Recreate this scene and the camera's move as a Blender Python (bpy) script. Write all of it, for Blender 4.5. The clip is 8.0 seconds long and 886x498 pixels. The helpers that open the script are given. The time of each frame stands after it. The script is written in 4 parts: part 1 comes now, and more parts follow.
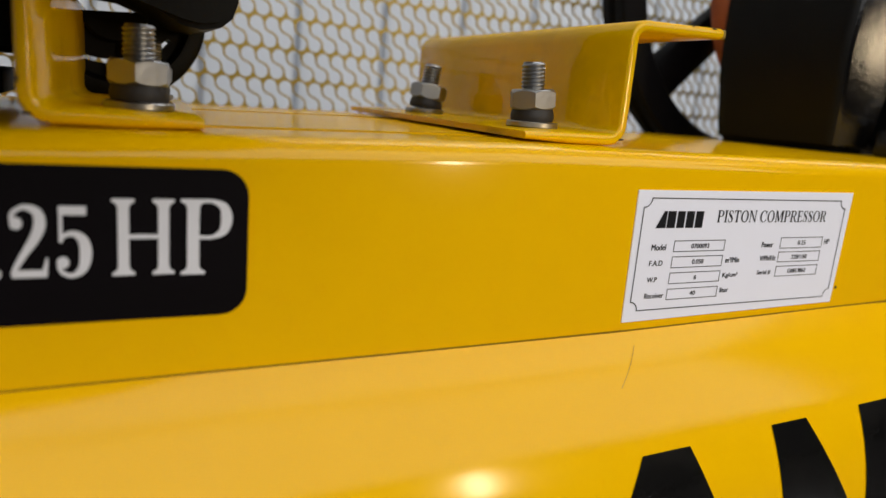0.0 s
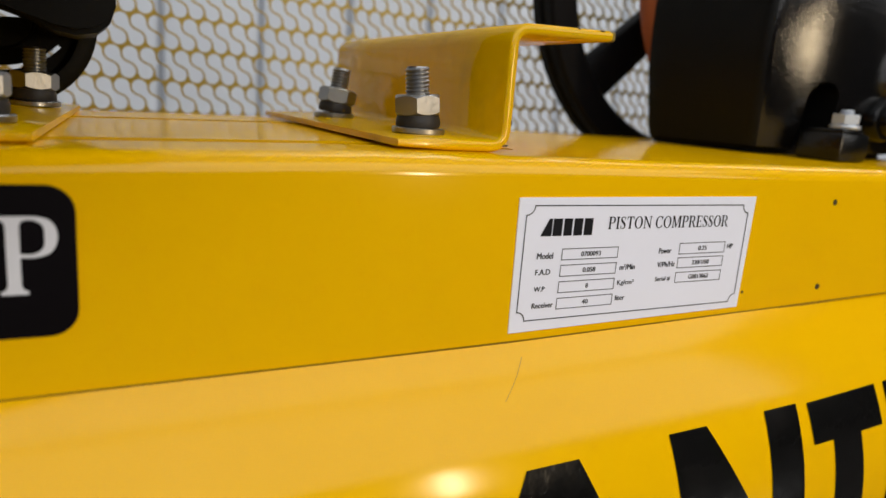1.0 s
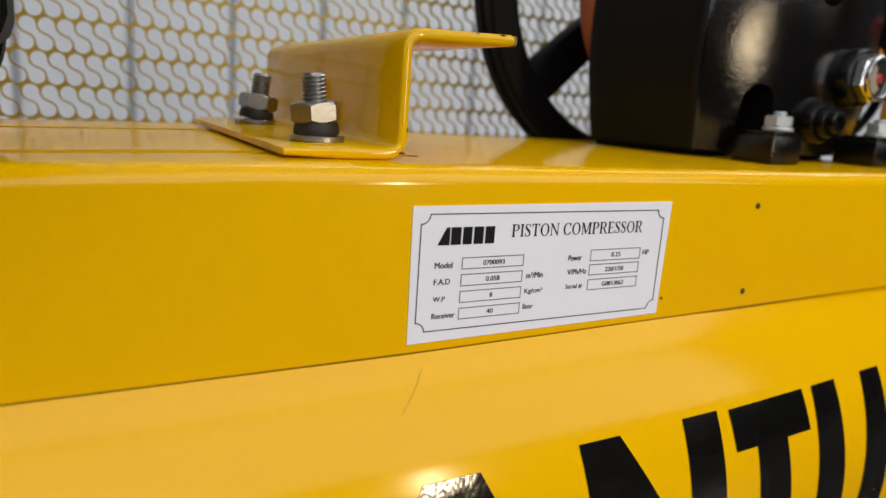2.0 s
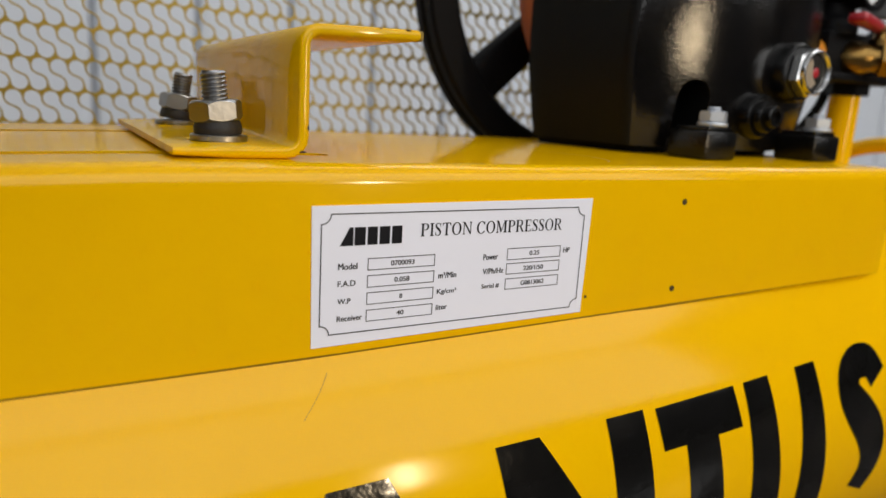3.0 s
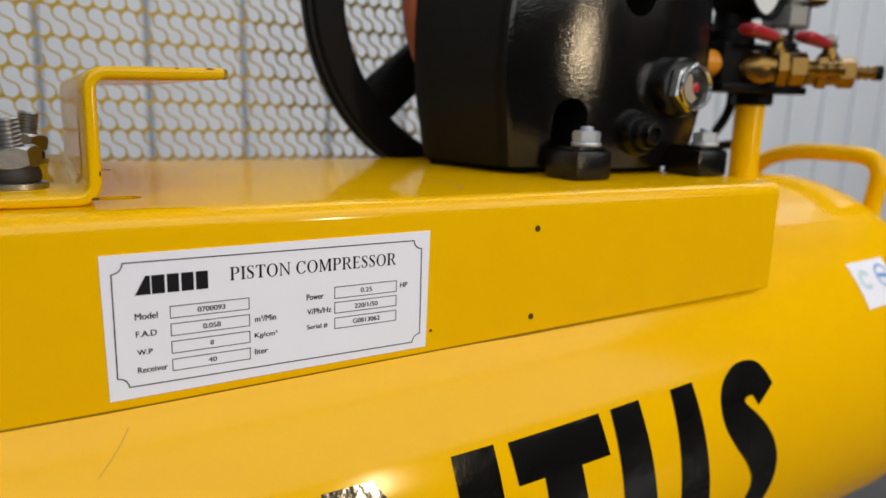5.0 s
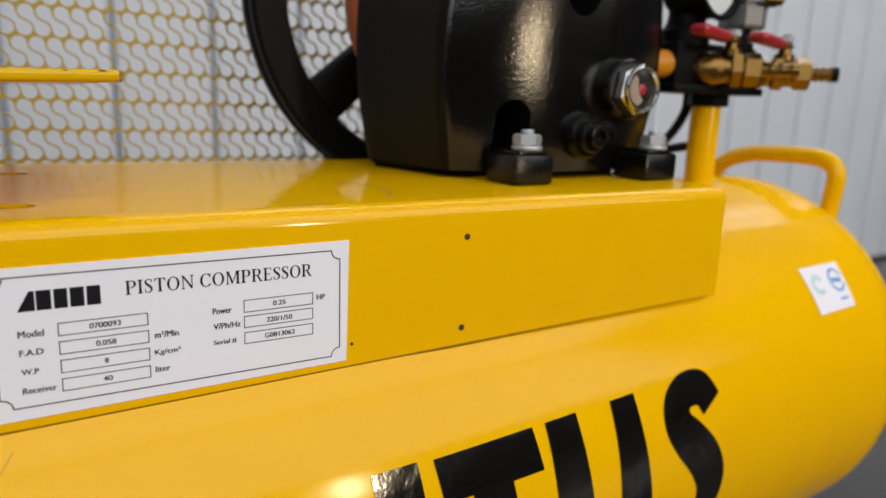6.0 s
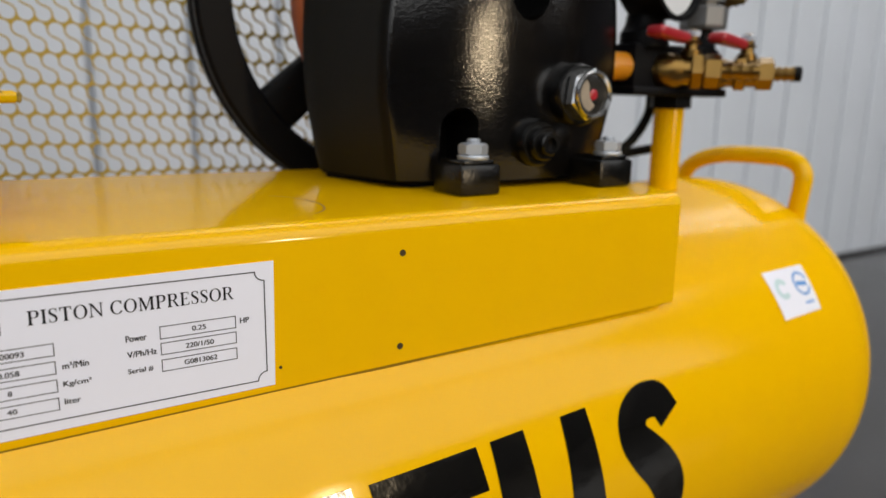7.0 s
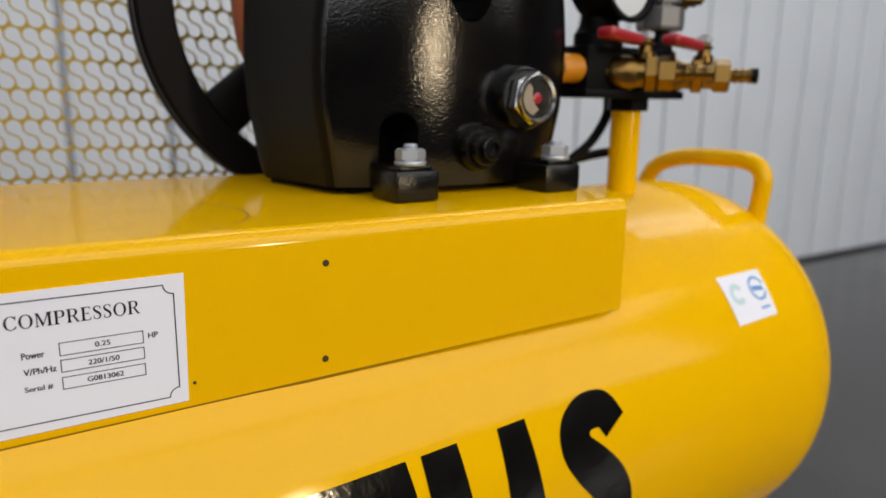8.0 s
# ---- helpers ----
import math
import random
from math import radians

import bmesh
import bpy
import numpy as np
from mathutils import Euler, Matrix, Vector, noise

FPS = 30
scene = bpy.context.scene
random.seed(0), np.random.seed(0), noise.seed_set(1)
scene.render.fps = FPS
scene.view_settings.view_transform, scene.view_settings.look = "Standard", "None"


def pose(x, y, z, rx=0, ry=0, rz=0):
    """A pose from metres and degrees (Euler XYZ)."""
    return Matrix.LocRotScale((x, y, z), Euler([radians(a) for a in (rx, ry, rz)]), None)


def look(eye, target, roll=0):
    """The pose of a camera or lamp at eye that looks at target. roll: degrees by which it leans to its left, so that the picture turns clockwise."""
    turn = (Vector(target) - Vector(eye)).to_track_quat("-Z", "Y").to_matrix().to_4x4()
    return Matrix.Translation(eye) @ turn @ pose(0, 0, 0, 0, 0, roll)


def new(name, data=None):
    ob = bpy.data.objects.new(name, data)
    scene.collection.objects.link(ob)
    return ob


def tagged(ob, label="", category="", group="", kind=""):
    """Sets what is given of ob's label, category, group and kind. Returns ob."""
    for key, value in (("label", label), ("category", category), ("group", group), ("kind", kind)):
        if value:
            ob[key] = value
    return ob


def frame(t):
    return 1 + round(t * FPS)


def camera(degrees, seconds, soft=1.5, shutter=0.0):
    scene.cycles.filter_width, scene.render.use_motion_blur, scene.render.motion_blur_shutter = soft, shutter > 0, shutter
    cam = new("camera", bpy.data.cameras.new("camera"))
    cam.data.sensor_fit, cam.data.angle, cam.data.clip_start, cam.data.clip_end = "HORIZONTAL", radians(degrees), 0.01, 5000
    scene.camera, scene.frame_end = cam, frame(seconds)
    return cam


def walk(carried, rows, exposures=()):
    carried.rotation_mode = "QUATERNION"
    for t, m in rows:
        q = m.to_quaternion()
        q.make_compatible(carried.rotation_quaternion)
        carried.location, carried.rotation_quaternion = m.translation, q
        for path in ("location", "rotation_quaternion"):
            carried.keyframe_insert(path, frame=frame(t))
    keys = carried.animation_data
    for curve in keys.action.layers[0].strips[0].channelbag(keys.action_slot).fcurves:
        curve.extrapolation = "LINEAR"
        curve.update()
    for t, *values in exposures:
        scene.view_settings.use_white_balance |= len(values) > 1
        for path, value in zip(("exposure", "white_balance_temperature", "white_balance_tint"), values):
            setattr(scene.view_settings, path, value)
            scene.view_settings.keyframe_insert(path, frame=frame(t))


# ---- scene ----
cam = camera(65.0, 8.0)
PATH = [
    (0, (-0.16092, -0.17478, 0.48108), (0.28862, 0.69320, 0.27007), 4.93),
    (0.5, (-0.14199, -0.18115, 0.48417), (0.31670, 0.68208, 0.27336), 4.58),
    (1, (-0.12600, -0.18399, 0.48640), (0.33941, 0.67541, 0.27465), 4.49),
    (1.5, (-0.11024, -0.18869, 0.48814), (0.35510, 0.67093, 0.27716), 4.28),
    (2, (-0.09556, -0.19398, 0.49045), (0.37803, 0.66148, 0.28092), 4.02),
    (2.2, (-0.0885, -0.1965, 0.4902), (0.40650, 0.69900, 0.27460), 3.8),
    (3.3, (-0.0625, -0.2030, 0.4908), (0.42670, 0.63100, 0.28750), 3.35),
    (3.5, (-0.05613, -0.20407, 0.49048), (0.43849, 0.64136, 0.28899), 3.19),
    (4, (-0.04074, -0.21055, 0.49679), (0.45833, 0.63106, 0.29036), 2.86),
    (4.5, (-0.02845, -0.21567, 0.50299), (0.47435, 0.62311, 0.29410), 2.22),
    (4.7, (-0.0225, -0.2205, 0.5032), (0.47400, 0.62500, 0.30100), 1.8),
    (5.8, (0.0055, -0.2250, 0.5052), (0.52300, 0.60700, 0.30570), 1.9),
    (6, (0.01180, -0.22530, 0.50690), (0.52867, 0.60593, 0.30221), 2.04),
    (6.5, (0.02526, -0.22787, 0.50920), (0.54434, 0.60212, 0.30505), 1.47),
    (7, (0.03714, -0.22929, 0.51227), (0.55790, 0.59917, 0.30621), 1.03),
    (7.5, (0.05148, -0.23351, 0.51413), (0.57514, 0.59327, 0.30866), 0.66),
    (8, (0.06363, -0.23634, 0.51462), (0.59098, 0.58800, 0.30881), 0.83),
]
cam.data.dof.use_dof, cam.data.dof.focus_distance, cam.data.dof.aperture_fstop = True, 0.245, 8.6
walk(cam, [(t, look(eye, target, roll)) for t, eye, target, roll in PATH])

# ---- light ----
world = bpy.data.worlds.new("room_air")
scene.world = world
world.use_nodes = True
world.node_tree.nodes["Background"].inputs[0].default_value = (0.75, 0.82, 0.9, 1)
world.node_tree.nodes["Background"].inputs[1].default_value = 0.08
scene.view_settings.exposure = -0.1


def area_lamp(name, eye, target, sx, sy, watts, colour):
    data = bpy.data.lights.new(name, "AREA")
    data.shape, data.size, data.size_y, data.energy, data.color = "RECTANGLE", sx, sy, watts, colour
    ob = new(name, data)
    ob.matrix_world = look(eye, target)
    return ob


area_lamp("window_daylight", (0.3, -3.13, 2.22), (0.3, 0, 2.22), 8.1, 1.94, 104, (1.0, 0.99, 0.965))
area_lamp("ceiling_light_front", (0.3, -2.45, 3.33), (0.3, -2.44, 0), 8.1, 1.45, 72, (0.99, 0.99, 0.985))
# unseen lamp, added and turned to the ribbed wall only to brighten it
area_lamp("wall_fill_lamp", (2.9, 0.5, 3.25), (2.9, 1.65, 3.12), 4.6, 0.5, 120, (1.0, 0.98, 0.95))
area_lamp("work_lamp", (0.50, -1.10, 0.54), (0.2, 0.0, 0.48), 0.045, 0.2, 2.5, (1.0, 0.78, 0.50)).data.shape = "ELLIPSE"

# ---- materials ----


def material(name, colour, rough=0.5, metal=0.0, coat=0.0, tone=0.08, grain=60.0, bump=0.05, bump_scale=300.0,
             rough_var=0.08, stain=None, stain_amount=0.3, stain_scale=9.0, spec=0.5, coat_rough=0.1):
    """A painted or bare surface: large soft variation, fine grain, uneven gloss and fine relief."""
    mat = bpy.data.materials.new(name)
    mat.use_nodes = True
    nt = mat.node_tree
    bsdf = nt.nodes["Principled BSDF"]
    bsdf.inputs["Metallic"].default_value = metal
    bsdf.inputs["Coat Weight"].default_value = coat
    bsdf.inputs["Coat Roughness"].default_value = coat_rough
    bsdf.inputs["Specular IOR Level"].default_value = spec
    co = nt.nodes.new("ShaderNodeTexCoord")
    big = nt.nodes.new("ShaderNodeTexNoise")
    big.inputs["Scale"].default_value, big.inputs["Detail"].default_value = stain_scale, 4
    fine = nt.nodes.new("ShaderNodeTexNoise")
    fine.inputs["Scale"].default_value, fine.inputs["Detail"].default_value = grain, 5
    for n in (big, fine):
        nt.links.new(co.outputs["Object"], n.inputs["Vector"])
    base = nt.nodes.new("ShaderNodeMix")
    base.data_type = "RGBA"
    c = Vector(colour)
    base.inputs["A"].default_value = (*(c * (1 - tone)), 1)
    base.inputs["B"].default_value = (*[min(1, v) for v in c * (1 + tone)], 1)
    nt.links.new(fine.outputs["Fac"], base.inputs["Factor"])
    out = base.outputs["Result"]
    if stain:
        ramp = nt.nodes.new("ShaderNodeMapRange")
        ramp.inputs["From Min"].default_value, ramp.inputs["From Max"].default_value = 0.52, 0.75
        ramp.inputs["To Max"].default_value = stain_amount
        nt.links.new(big.outputs["Fac"], ramp.inputs["Value"])
        mix = nt.nodes.new("ShaderNodeMix")
        mix.data_type = "RGBA"
        nt.links.new(ramp.outputs["Result"], mix.inputs["Factor"])
        nt.links.new(out, mix.inputs["A"])
        mix.inputs["B"].default_value = (*stain, 1)
        out = mix.outputs["Result"]
    nt.links.new(out, bsdf.inputs["Base Color"])
    rr = nt.nodes.new("ShaderNodeMapRange")
    rr.inputs["To Min"].default_value, rr.inputs["To Max"].default_value = max(0.02, rough - rough_var), rough + rough_var
    nt.links.new(big.outputs["Fac"], rr.inputs["Value"])
    nt.links.new(rr.outputs["Result"], bsdf.inputs["Roughness"])
    relief = nt.nodes.new("ShaderNodeTexNoise")
    relief.inputs["Scale"].default_value, relief.inputs["Detail"].default_value = bump_scale, 3
    nt.links.new(co.outputs["Object"], relief.inputs["Vector"])
    bp = nt.nodes.new("ShaderNodeBump")
    bp.inputs["Strength"].default_value, bp.inputs["Distance"].default_value = bump, 0.001
    nt.links.new(relief.outputs["Fac"], bp.inputs["Height"])
    nt.links.new(bp.outputs["Normal"], bsdf.inputs["Normal"])
    return mat


YELLOW = material("yellow_enamel", (0.885, 0.488, 0.0), 0.4, coat=0.46, coat_rough=0.125, spec=0.0, tone=0.02, bump=0.02, bump_scale=70, rough_var=0.05, stain=(0.78, 0.40, 0.0), stain_amount=0.15)
YELLOW_GLOSS = material("glossy_yellow_enamel", (0.885, 0.488, 0.0), 0.4, coat=0.6, coat_rough=0.11, spec=0.0, tone=0.02, bump=0.004, bump_scale=60, stain=(0.78, 0.40, 0.0), stain_amount=0.15)
YELLOW_WORN = material("worn_yellow_enamel", (0.80, 0.465, 0.0), 0.45, coat=0.6, coat_rough=0.07, spec=0.0, tone=0.06, bump=0.05, bump_scale=120, stain=(0.36, 0.20, 0.02), stain_amount=0.3, stain_scale=60)
ORANGE = material("orange_enamel", (0.72, 0.27, 0.004), 0.4, coat=0.3, tone=0.04)
# the guard's yellow, darkened in its colour because the sheet stands against the light
GUARD_YELLOW_SHADED = material("shaded_guard_yellow", (0.43, 0.30, 0.03), 0.45, tone=0.05)
GAP_SHADE = material("gap_shade_brown", (0.27, 0.145, 0.01), 0.9, spec=0.1)
SCRATCH = material("scratched_paint", (0.42, 0.2, 0.02), 0.6)
WORN_EDGE = material("worn_sheet_edge", (0.34, 0.23, 0.03), 0.6, tone=0.6, grain=900, stain=(0.05, 0.035, 0.02), stain_amount=0.9, stain_scale=400)
CHIP = material("chipped_edge", (0.06, 0.04, 0.02), 0.8, spec=0.15)
BLACK_CAST = material("black_cast_paint", (0.003, 0.0028, 0.003), 0.125, tone=0.3, spec=0.6, bump=0.13, bump_scale=800, rough_var=0.04, stain=(0.010, 0.007, 0.004), stain_amount=0.7, stain_scale=28)
SEMI_BLACK = material("brushed_black_paint", (0.003, 0.003, 0.003), 0.24, spec=0.4, tone=0.3, bump=0.2, bump_scale=700, stain=(0.012, 0.009, 0.006), stain_amount=0.6, stain_scale=60)
CASE_BLACK = material("matte_black_case_paint", (0.004, 0.004, 0.004), 0.42, spec=0.16, tone=0.2, bump=0.12, bump_scale=900)
BLACK = material("black_paint", (0.003, 0.003, 0.004), 0.5, spec=0.12, tone=0.2, bump=0.1, bump_scale=200)
MOTOR_BLACK = material("motor_black_paint", (0.003, 0.003, 0.003), 0.55, spec=0.15, tone=0.2, bump=0.1)
RUBBER = material("black_rubber", (0.018, 0.016, 0.016), 0.6, tone=0.2, bump=0.2, bump_scale=400)
ZINC = material("zinc_plating", (0.33, 0.335, 0.345), 0.36, metal=1.0, tone=0.1, bump=0.08, bump_scale=500, stain=(0.5, 0.42, 0.25), stain_amount=0.5, stain_scale=60)
DULL_ZINC = material("dull_zinc", (0.5, 0.54, 0.6), 0.45, metal=0.6, tone=0.12, bump=0.1, bump_scale=500)
CHROME = material("chrome", (0.8, 0.8, 0.8), 0.22, metal=1.0, tone=0.03, bump=0.02)
BRASS = material("brass", (0.2, 0.12, 0.036), 0.3, metal=1.0, tone=0.12, bump=0.08, bump_scale=300, stain=(0.3, 0.18, 0.05), stain_amount=0.5, stain_scale=50)
GREY_METAL = material("grey_metal", (0.2, 0.205, 0.21), 0.45, metal=0.5, tone=0.1)
RED = material("red_plastic", (0.40, 0.015, 0.025), 0.35, coat=0.3, tone=0.08)
PRIMER = material("red_primer", (0.32, 0.085, 0.03), 0.6, tone=0.15)
STICKER = material("white_sticker", (0.86, 0.87, 0.97), 0.4, tone=0.01, bump=0.01)
STICKER_BLACK = material("black_sticker", (0.003, 0.002, 0.003), 0.6, tone=0.1, bump=0.01, spec=0.08)
MARK_BLACK = material("black_vinyl", (0.004, 0.0038, 0.0035), 0.11, tone=0.3, spec=0.8, bump=0.32, bump_scale=95, rough_var=0.06, stain=(0.03, 0.026, 0.022), stain_amount=0.3, stain_scale=32)
PRINT = material("black_print", (0.012, 0.012, 0.015), 0.5, tone=0.05, bump=0.0, spec=0.1)
PRINT_WHITE = material("white_print", (0.74, 0.74, 0.78), 0.5, tone=0.05, bump=0.0)
BLUE = material("blue_print", (0.12, 0.32, 0.68), 0.5)
TEAL = material("pale_teal_print", (0.56, 0.72, 0.75), 0.5)
DIAL = material("white_dial", (0.75, 0.77, 0.8), 0.4)
CREAM = material("cream_oil_film", (0.36, 0.30, 0.23), 0.25, coat=0.5, tone=0.2, grain=200)
DARK_GLASS = material("dark_sight_glass", (0.03, 0.028, 0.025), 0.12, coat=0.2, tone=0.9, grain=130)
WALL = material("white_sheet_wall", (0.71, 0.745, 0.80), 0.5, tone=0.05, grain=6, bump=0.02, stain=(0.45, 0.48, 0.53), stain_amount=0.3, stain_scale=1.5)
PLASTER = material("room_plaster", (0.035, 0.035, 0.038), 0.8, tone=0.04, grain=8)
CEILING = material("ceiling_white", (0.8, 0.8, 0.8), 0.8, tone=0.03, grain=5)
FLOOR = material("dark_floor_paint", (0.036, 0.032, 0.029), 0.2, tone=0.2, grain=25, stain=(0.08, 0.08, 0.085), stain_amount=0.5, stain_scale=3, bump=0.05, bump_scale=30)

# ---- mesh helpers (millimetres in, metres out) ----
MM = 0.001


def part(name, bm, mat, parent=None, label="", smooth=40.0):
    me = bpy.data.meshes.new(name)
    bmesh.ops.recalc_face_normals(bm, faces=bm.faces)
    if smooth:
        for fa in bm.faces:
            fa.smooth = True
        for e in bm.edges:
            if len(e.link_faces) == 2 and e.calc_face_angle(0) > radians(smooth):
                e.smooth = False
    bm.to_mesh(me)
    bm.free()
    me.materials.append(mat)
    ob = new(name, me)
    if parent:
        ob.parent = parent
    if label:
        ob["label"] = label
    return ob


def empty(name, parent=None, label=""):
    ob = new(name)
    if parent:
        ob.parent = parent
    if label:
        ob["label"] = label
    return ob


def box(x0, x1, y0, y1, z0, z1, bevel=0.0, seg=2, bm=None):
    bm = bm or bmesh.new()
    r = bmesh.ops.create_cube(bm, size=1.0)
    for v in r["verts"]:
        v.co = Vector(((x0 + x1) / 2 + v.co.x * (x1 - x0), (y0 + y1) / 2 + v.co.y * (y1 - y0), (z0 + z1) / 2 + v.co.z * (z1 - z0))) * MM
    if bevel:
        edges = list({e for v in r["verts"] for e in v.link_edges})
        bmesh.ops.bevel(bm, geom=edges, offset=bevel * MM, segments=seg, profile=0.5, affect="EDGES")
    return bm


def frame_of(d):
    d = Vector(d).normalized()
    u = d.orthogonal().normalized() if abs(d.z) > 0.99 else Vector((0, 0, 1)).cross(d).normalized()
    return d, u, d.cross(u)


def lathe(origin, axis, profile, seg=32, bm=None, turn=0.0):
    """profile: (along, radius) pairs; a zero radius closes an end. seg=6 gives a hexagon."""
    bm = bm or bmesh.new()
    d, u, w = frame_of(axis)
    o = Vector(origin)
    rings = []
    for a, r in profile:
        if r <= 1e-6:
            rings.append([bm.verts.new((o + d * a) * MM)])
        else:
            rings.append([bm.verts.new((o + d * a + (u * math.cos(q) + w * math.sin(q)) * r) * MM)
                          for q in (2 * math.pi * k / seg + turn for k in range(seg))])
    for p, q in zip(rings, rings[1:]):
        for k in range(seg):
            a, b = p[k % len(p)], p[(k + 1) % len(p)]
            c, e = q[(k + 1) % len(q)], q[k % len(q)]
            vs = list(dict.fromkeys((a, b, c, e)))
            if len(vs) > 2:
                bm.faces.new(vs)
    return bm


def rod(p0, p1, r, seg=24, chamfer=0.0, bm=None, turn=0.0):
    d = Vector(p1) - Vector(p0)
    n, c = d.length, chamfer
    prof = [(0, 0), (0, r - c), (c, r), (n - c, r), (n, r - c), (n, 0)] if c else [(0, 0), (0, r), (n, r), (n, 0)]
    return lathe(p0, d, prof, seg, bm, turn)


def tube(points, r, seg=14, bm=None, steps=8):
    """A round bar along a smoothed line of points."""
    bm = bm or bmesh.new()
    pts = [Vector(p) for p in points]
    fine = []
    ext = [pts[0] * 2 - pts[1]] + pts + [pts[-1] * 2 - pts[-2]]
    for i in range(len(pts) - 1):
        a, b, c, d = ext[i:i + 4]
        for k in range(steps):
            t = k / steps
            fine.append(0.5 * ((2 * b) + (c - a) * t + (2 * a - 5 * b + 4 * c - d) * t * t + (3 * b - a - 3 * c + d) * t ** 3))
    fine.append(pts[-1])
    prev, u = None, None
    for i, p in enumerate(fine):
        d = (fine[min(i + 1, len(fine) - 1)] - fine[max(i - 1, 0)]).normalized()
        u = d.orthogonal().normalized() if u is None else (u - d * u.dot(d)).normalized()
        w = d.cross(u)
        ring = [bm.verts.new((p + (u * math.cos(q) + w * math.sin(q)) * r) * MM) for q in (2 * math.pi * k / seg for k in range(seg))]
        if prev:
            for k in range(seg):
                bm.faces.new((prev[k], prev[(k + 1) % seg], ring[(k + 1) % seg], ring[k]))
        else:
            bm.faces.new(ring[::-1])
        prev = ring
    bm.faces.new(prev)
    return bm


def extrude_profile(outline, y0, y1, bm=None, bevel=0.0):
    """A closed outline of (x, z) pairs, drawn out along y."""
    bm = bm or bmesh.new()
    a = [bm.verts.new((x * MM, y0 * MM, z * MM)) for x, z in outline]
    b = [bm.verts.new((x * MM, y1 * MM, z * MM)) for x, z in outline]
    n = len(a)
    caps = [bm.faces.new(a), bm.faces.new(b[::-1])]
    for k in range(n):
        bm.faces.new((a[k], b[k], b[(k + 1) % n], a[(k + 1) % n]))
    if bevel:
        edges = [e for fa in caps for e in fa.edges]
        bmesh.ops.bevel(bm, geom=edges, offset=bevel * MM, segments=2, affect="EDGES")
    return bm


def rounded(x0, x1, z0, z1, r, seg=6):
    pts = []
    for cx, cz, q in ((x1 - r, z1 - r, 0), (x0 + r, z1 - r, 90), (x0 + r, z0 + r, 180), (x1 - r, z0 + r, 270)):
        pts += [(cx + r * math.cos(radians(q + 90 * k / seg)), cz + r * math.sin(radians(q + 90 * k / seg))) for k in range(seg + 1)]
    return pts


def text_mesh(body, size, extrude=0.0, bold=0.0, shear=0.0):
    cu = bpy.data.curves.new("letters", "FONT")
    cu.body, cu.size, cu.extrude, cu.offset, cu.shear = body, size * MM, extrude * MM, bold * MM, shear
    cu.resolution_u = 6
    ob = new("letters", cu)
    me = bpy.data.meshes.new_from_object(ob.evaluated_get(bpy.context.evaluated_depsgraph_get()))
    bpy.data.objects.remove(ob)
    bm = bmesh.new()
    bm.from_mesh(me)
    bpy.data.meshes.remove(me)
    return bm


def fit_text(body, x0, x1, z0, z1, y, bold=0.0):
    """Letters standing on a plane y, stretched to fill x0..x1 and z0..z1."""
    bm = text_mesh(body, 10, extrude=0.0)
    xs, zs = [v.co.x for v in bm.verts], [v.co.y for v in bm.verts]
    ax, bx, az, bz = min(xs), max(xs), min(zs), max(zs)
    for v in bm.verts:
        v.co = Vector((x0 + (v.co.x - ax) / (bx - ax) * (x1 - x0), y, z0 + (v.co.y - az) / (bz - az) * (z1 - z0))) * MM
    if bold:
        twin = bm.copy()
        me = bpy.data.meshes.new("twin")
        twin.to_mesh(me)
        twin.free()
        n = len(bm.verts)
        bm.from_mesh(me)
        bpy.data.meshes.remove(me)
        bm.verts.ensure_lookup_table()
        for v in bm.verts[n:]:
            v.co += Vector((bold, -0.02, 0)) * MM
    return bm


def cut(ob, cutter):
    """Takes the cutter's volume out of the part."""
    mod = ob.modifiers.new("cut", "BOOLEAN")
    mod.operation, mod.object, mod.solver = "DIFFERENCE", cutter, "EXACT"
    me = bpy.data.meshes.new_from_object(ob.evaluated_get(bpy.context.evaluated_depsgraph_get()))
    ob.modifiers.remove(mod)
    old, ob.data = ob.data, me
    bpy.data.meshes.remove(old)
    bpy.data.objects.remove(cutter)

# ---- serif letters, drawn on a unit height from stems, serifs and swelling strokes ----
STEM, HAIR, OVER = 0.15, 0.052, 0.075


def bar(x0, x1, z0, z1):
    return [(x0, z0), (x1, z0), (x1, z1), (x0, z1)]


def stem(x, w=STEM, z0=0.0, z1=1.0, foot=True, head=True):
    """An upright stroke with bracketed serifs."""
    out = [bar(x, x + w, z0 + HAIR, z1 - HAIR)]
    for on, z, e in ((foot, z0, 1), (head, z1, -1)):
        if on:
            out.append([(x - OVER, z), (x + w + OVER, z), (x + w + OVER, z + e * HAIR * 0.8), (x + w + 0.02, z + e * HAIR * 1.3), (x + w, z + e * 0.12), (x, z + e * 0.12), (x - 0.02, z + e * HAIR * 1.3), (x - OVER, z + e * HAIR * 0.8)])
        else:
            out.append(bar(x, x + w, min(z, z + e * HAIR), max(z, z + e * HAIR)))
    return out


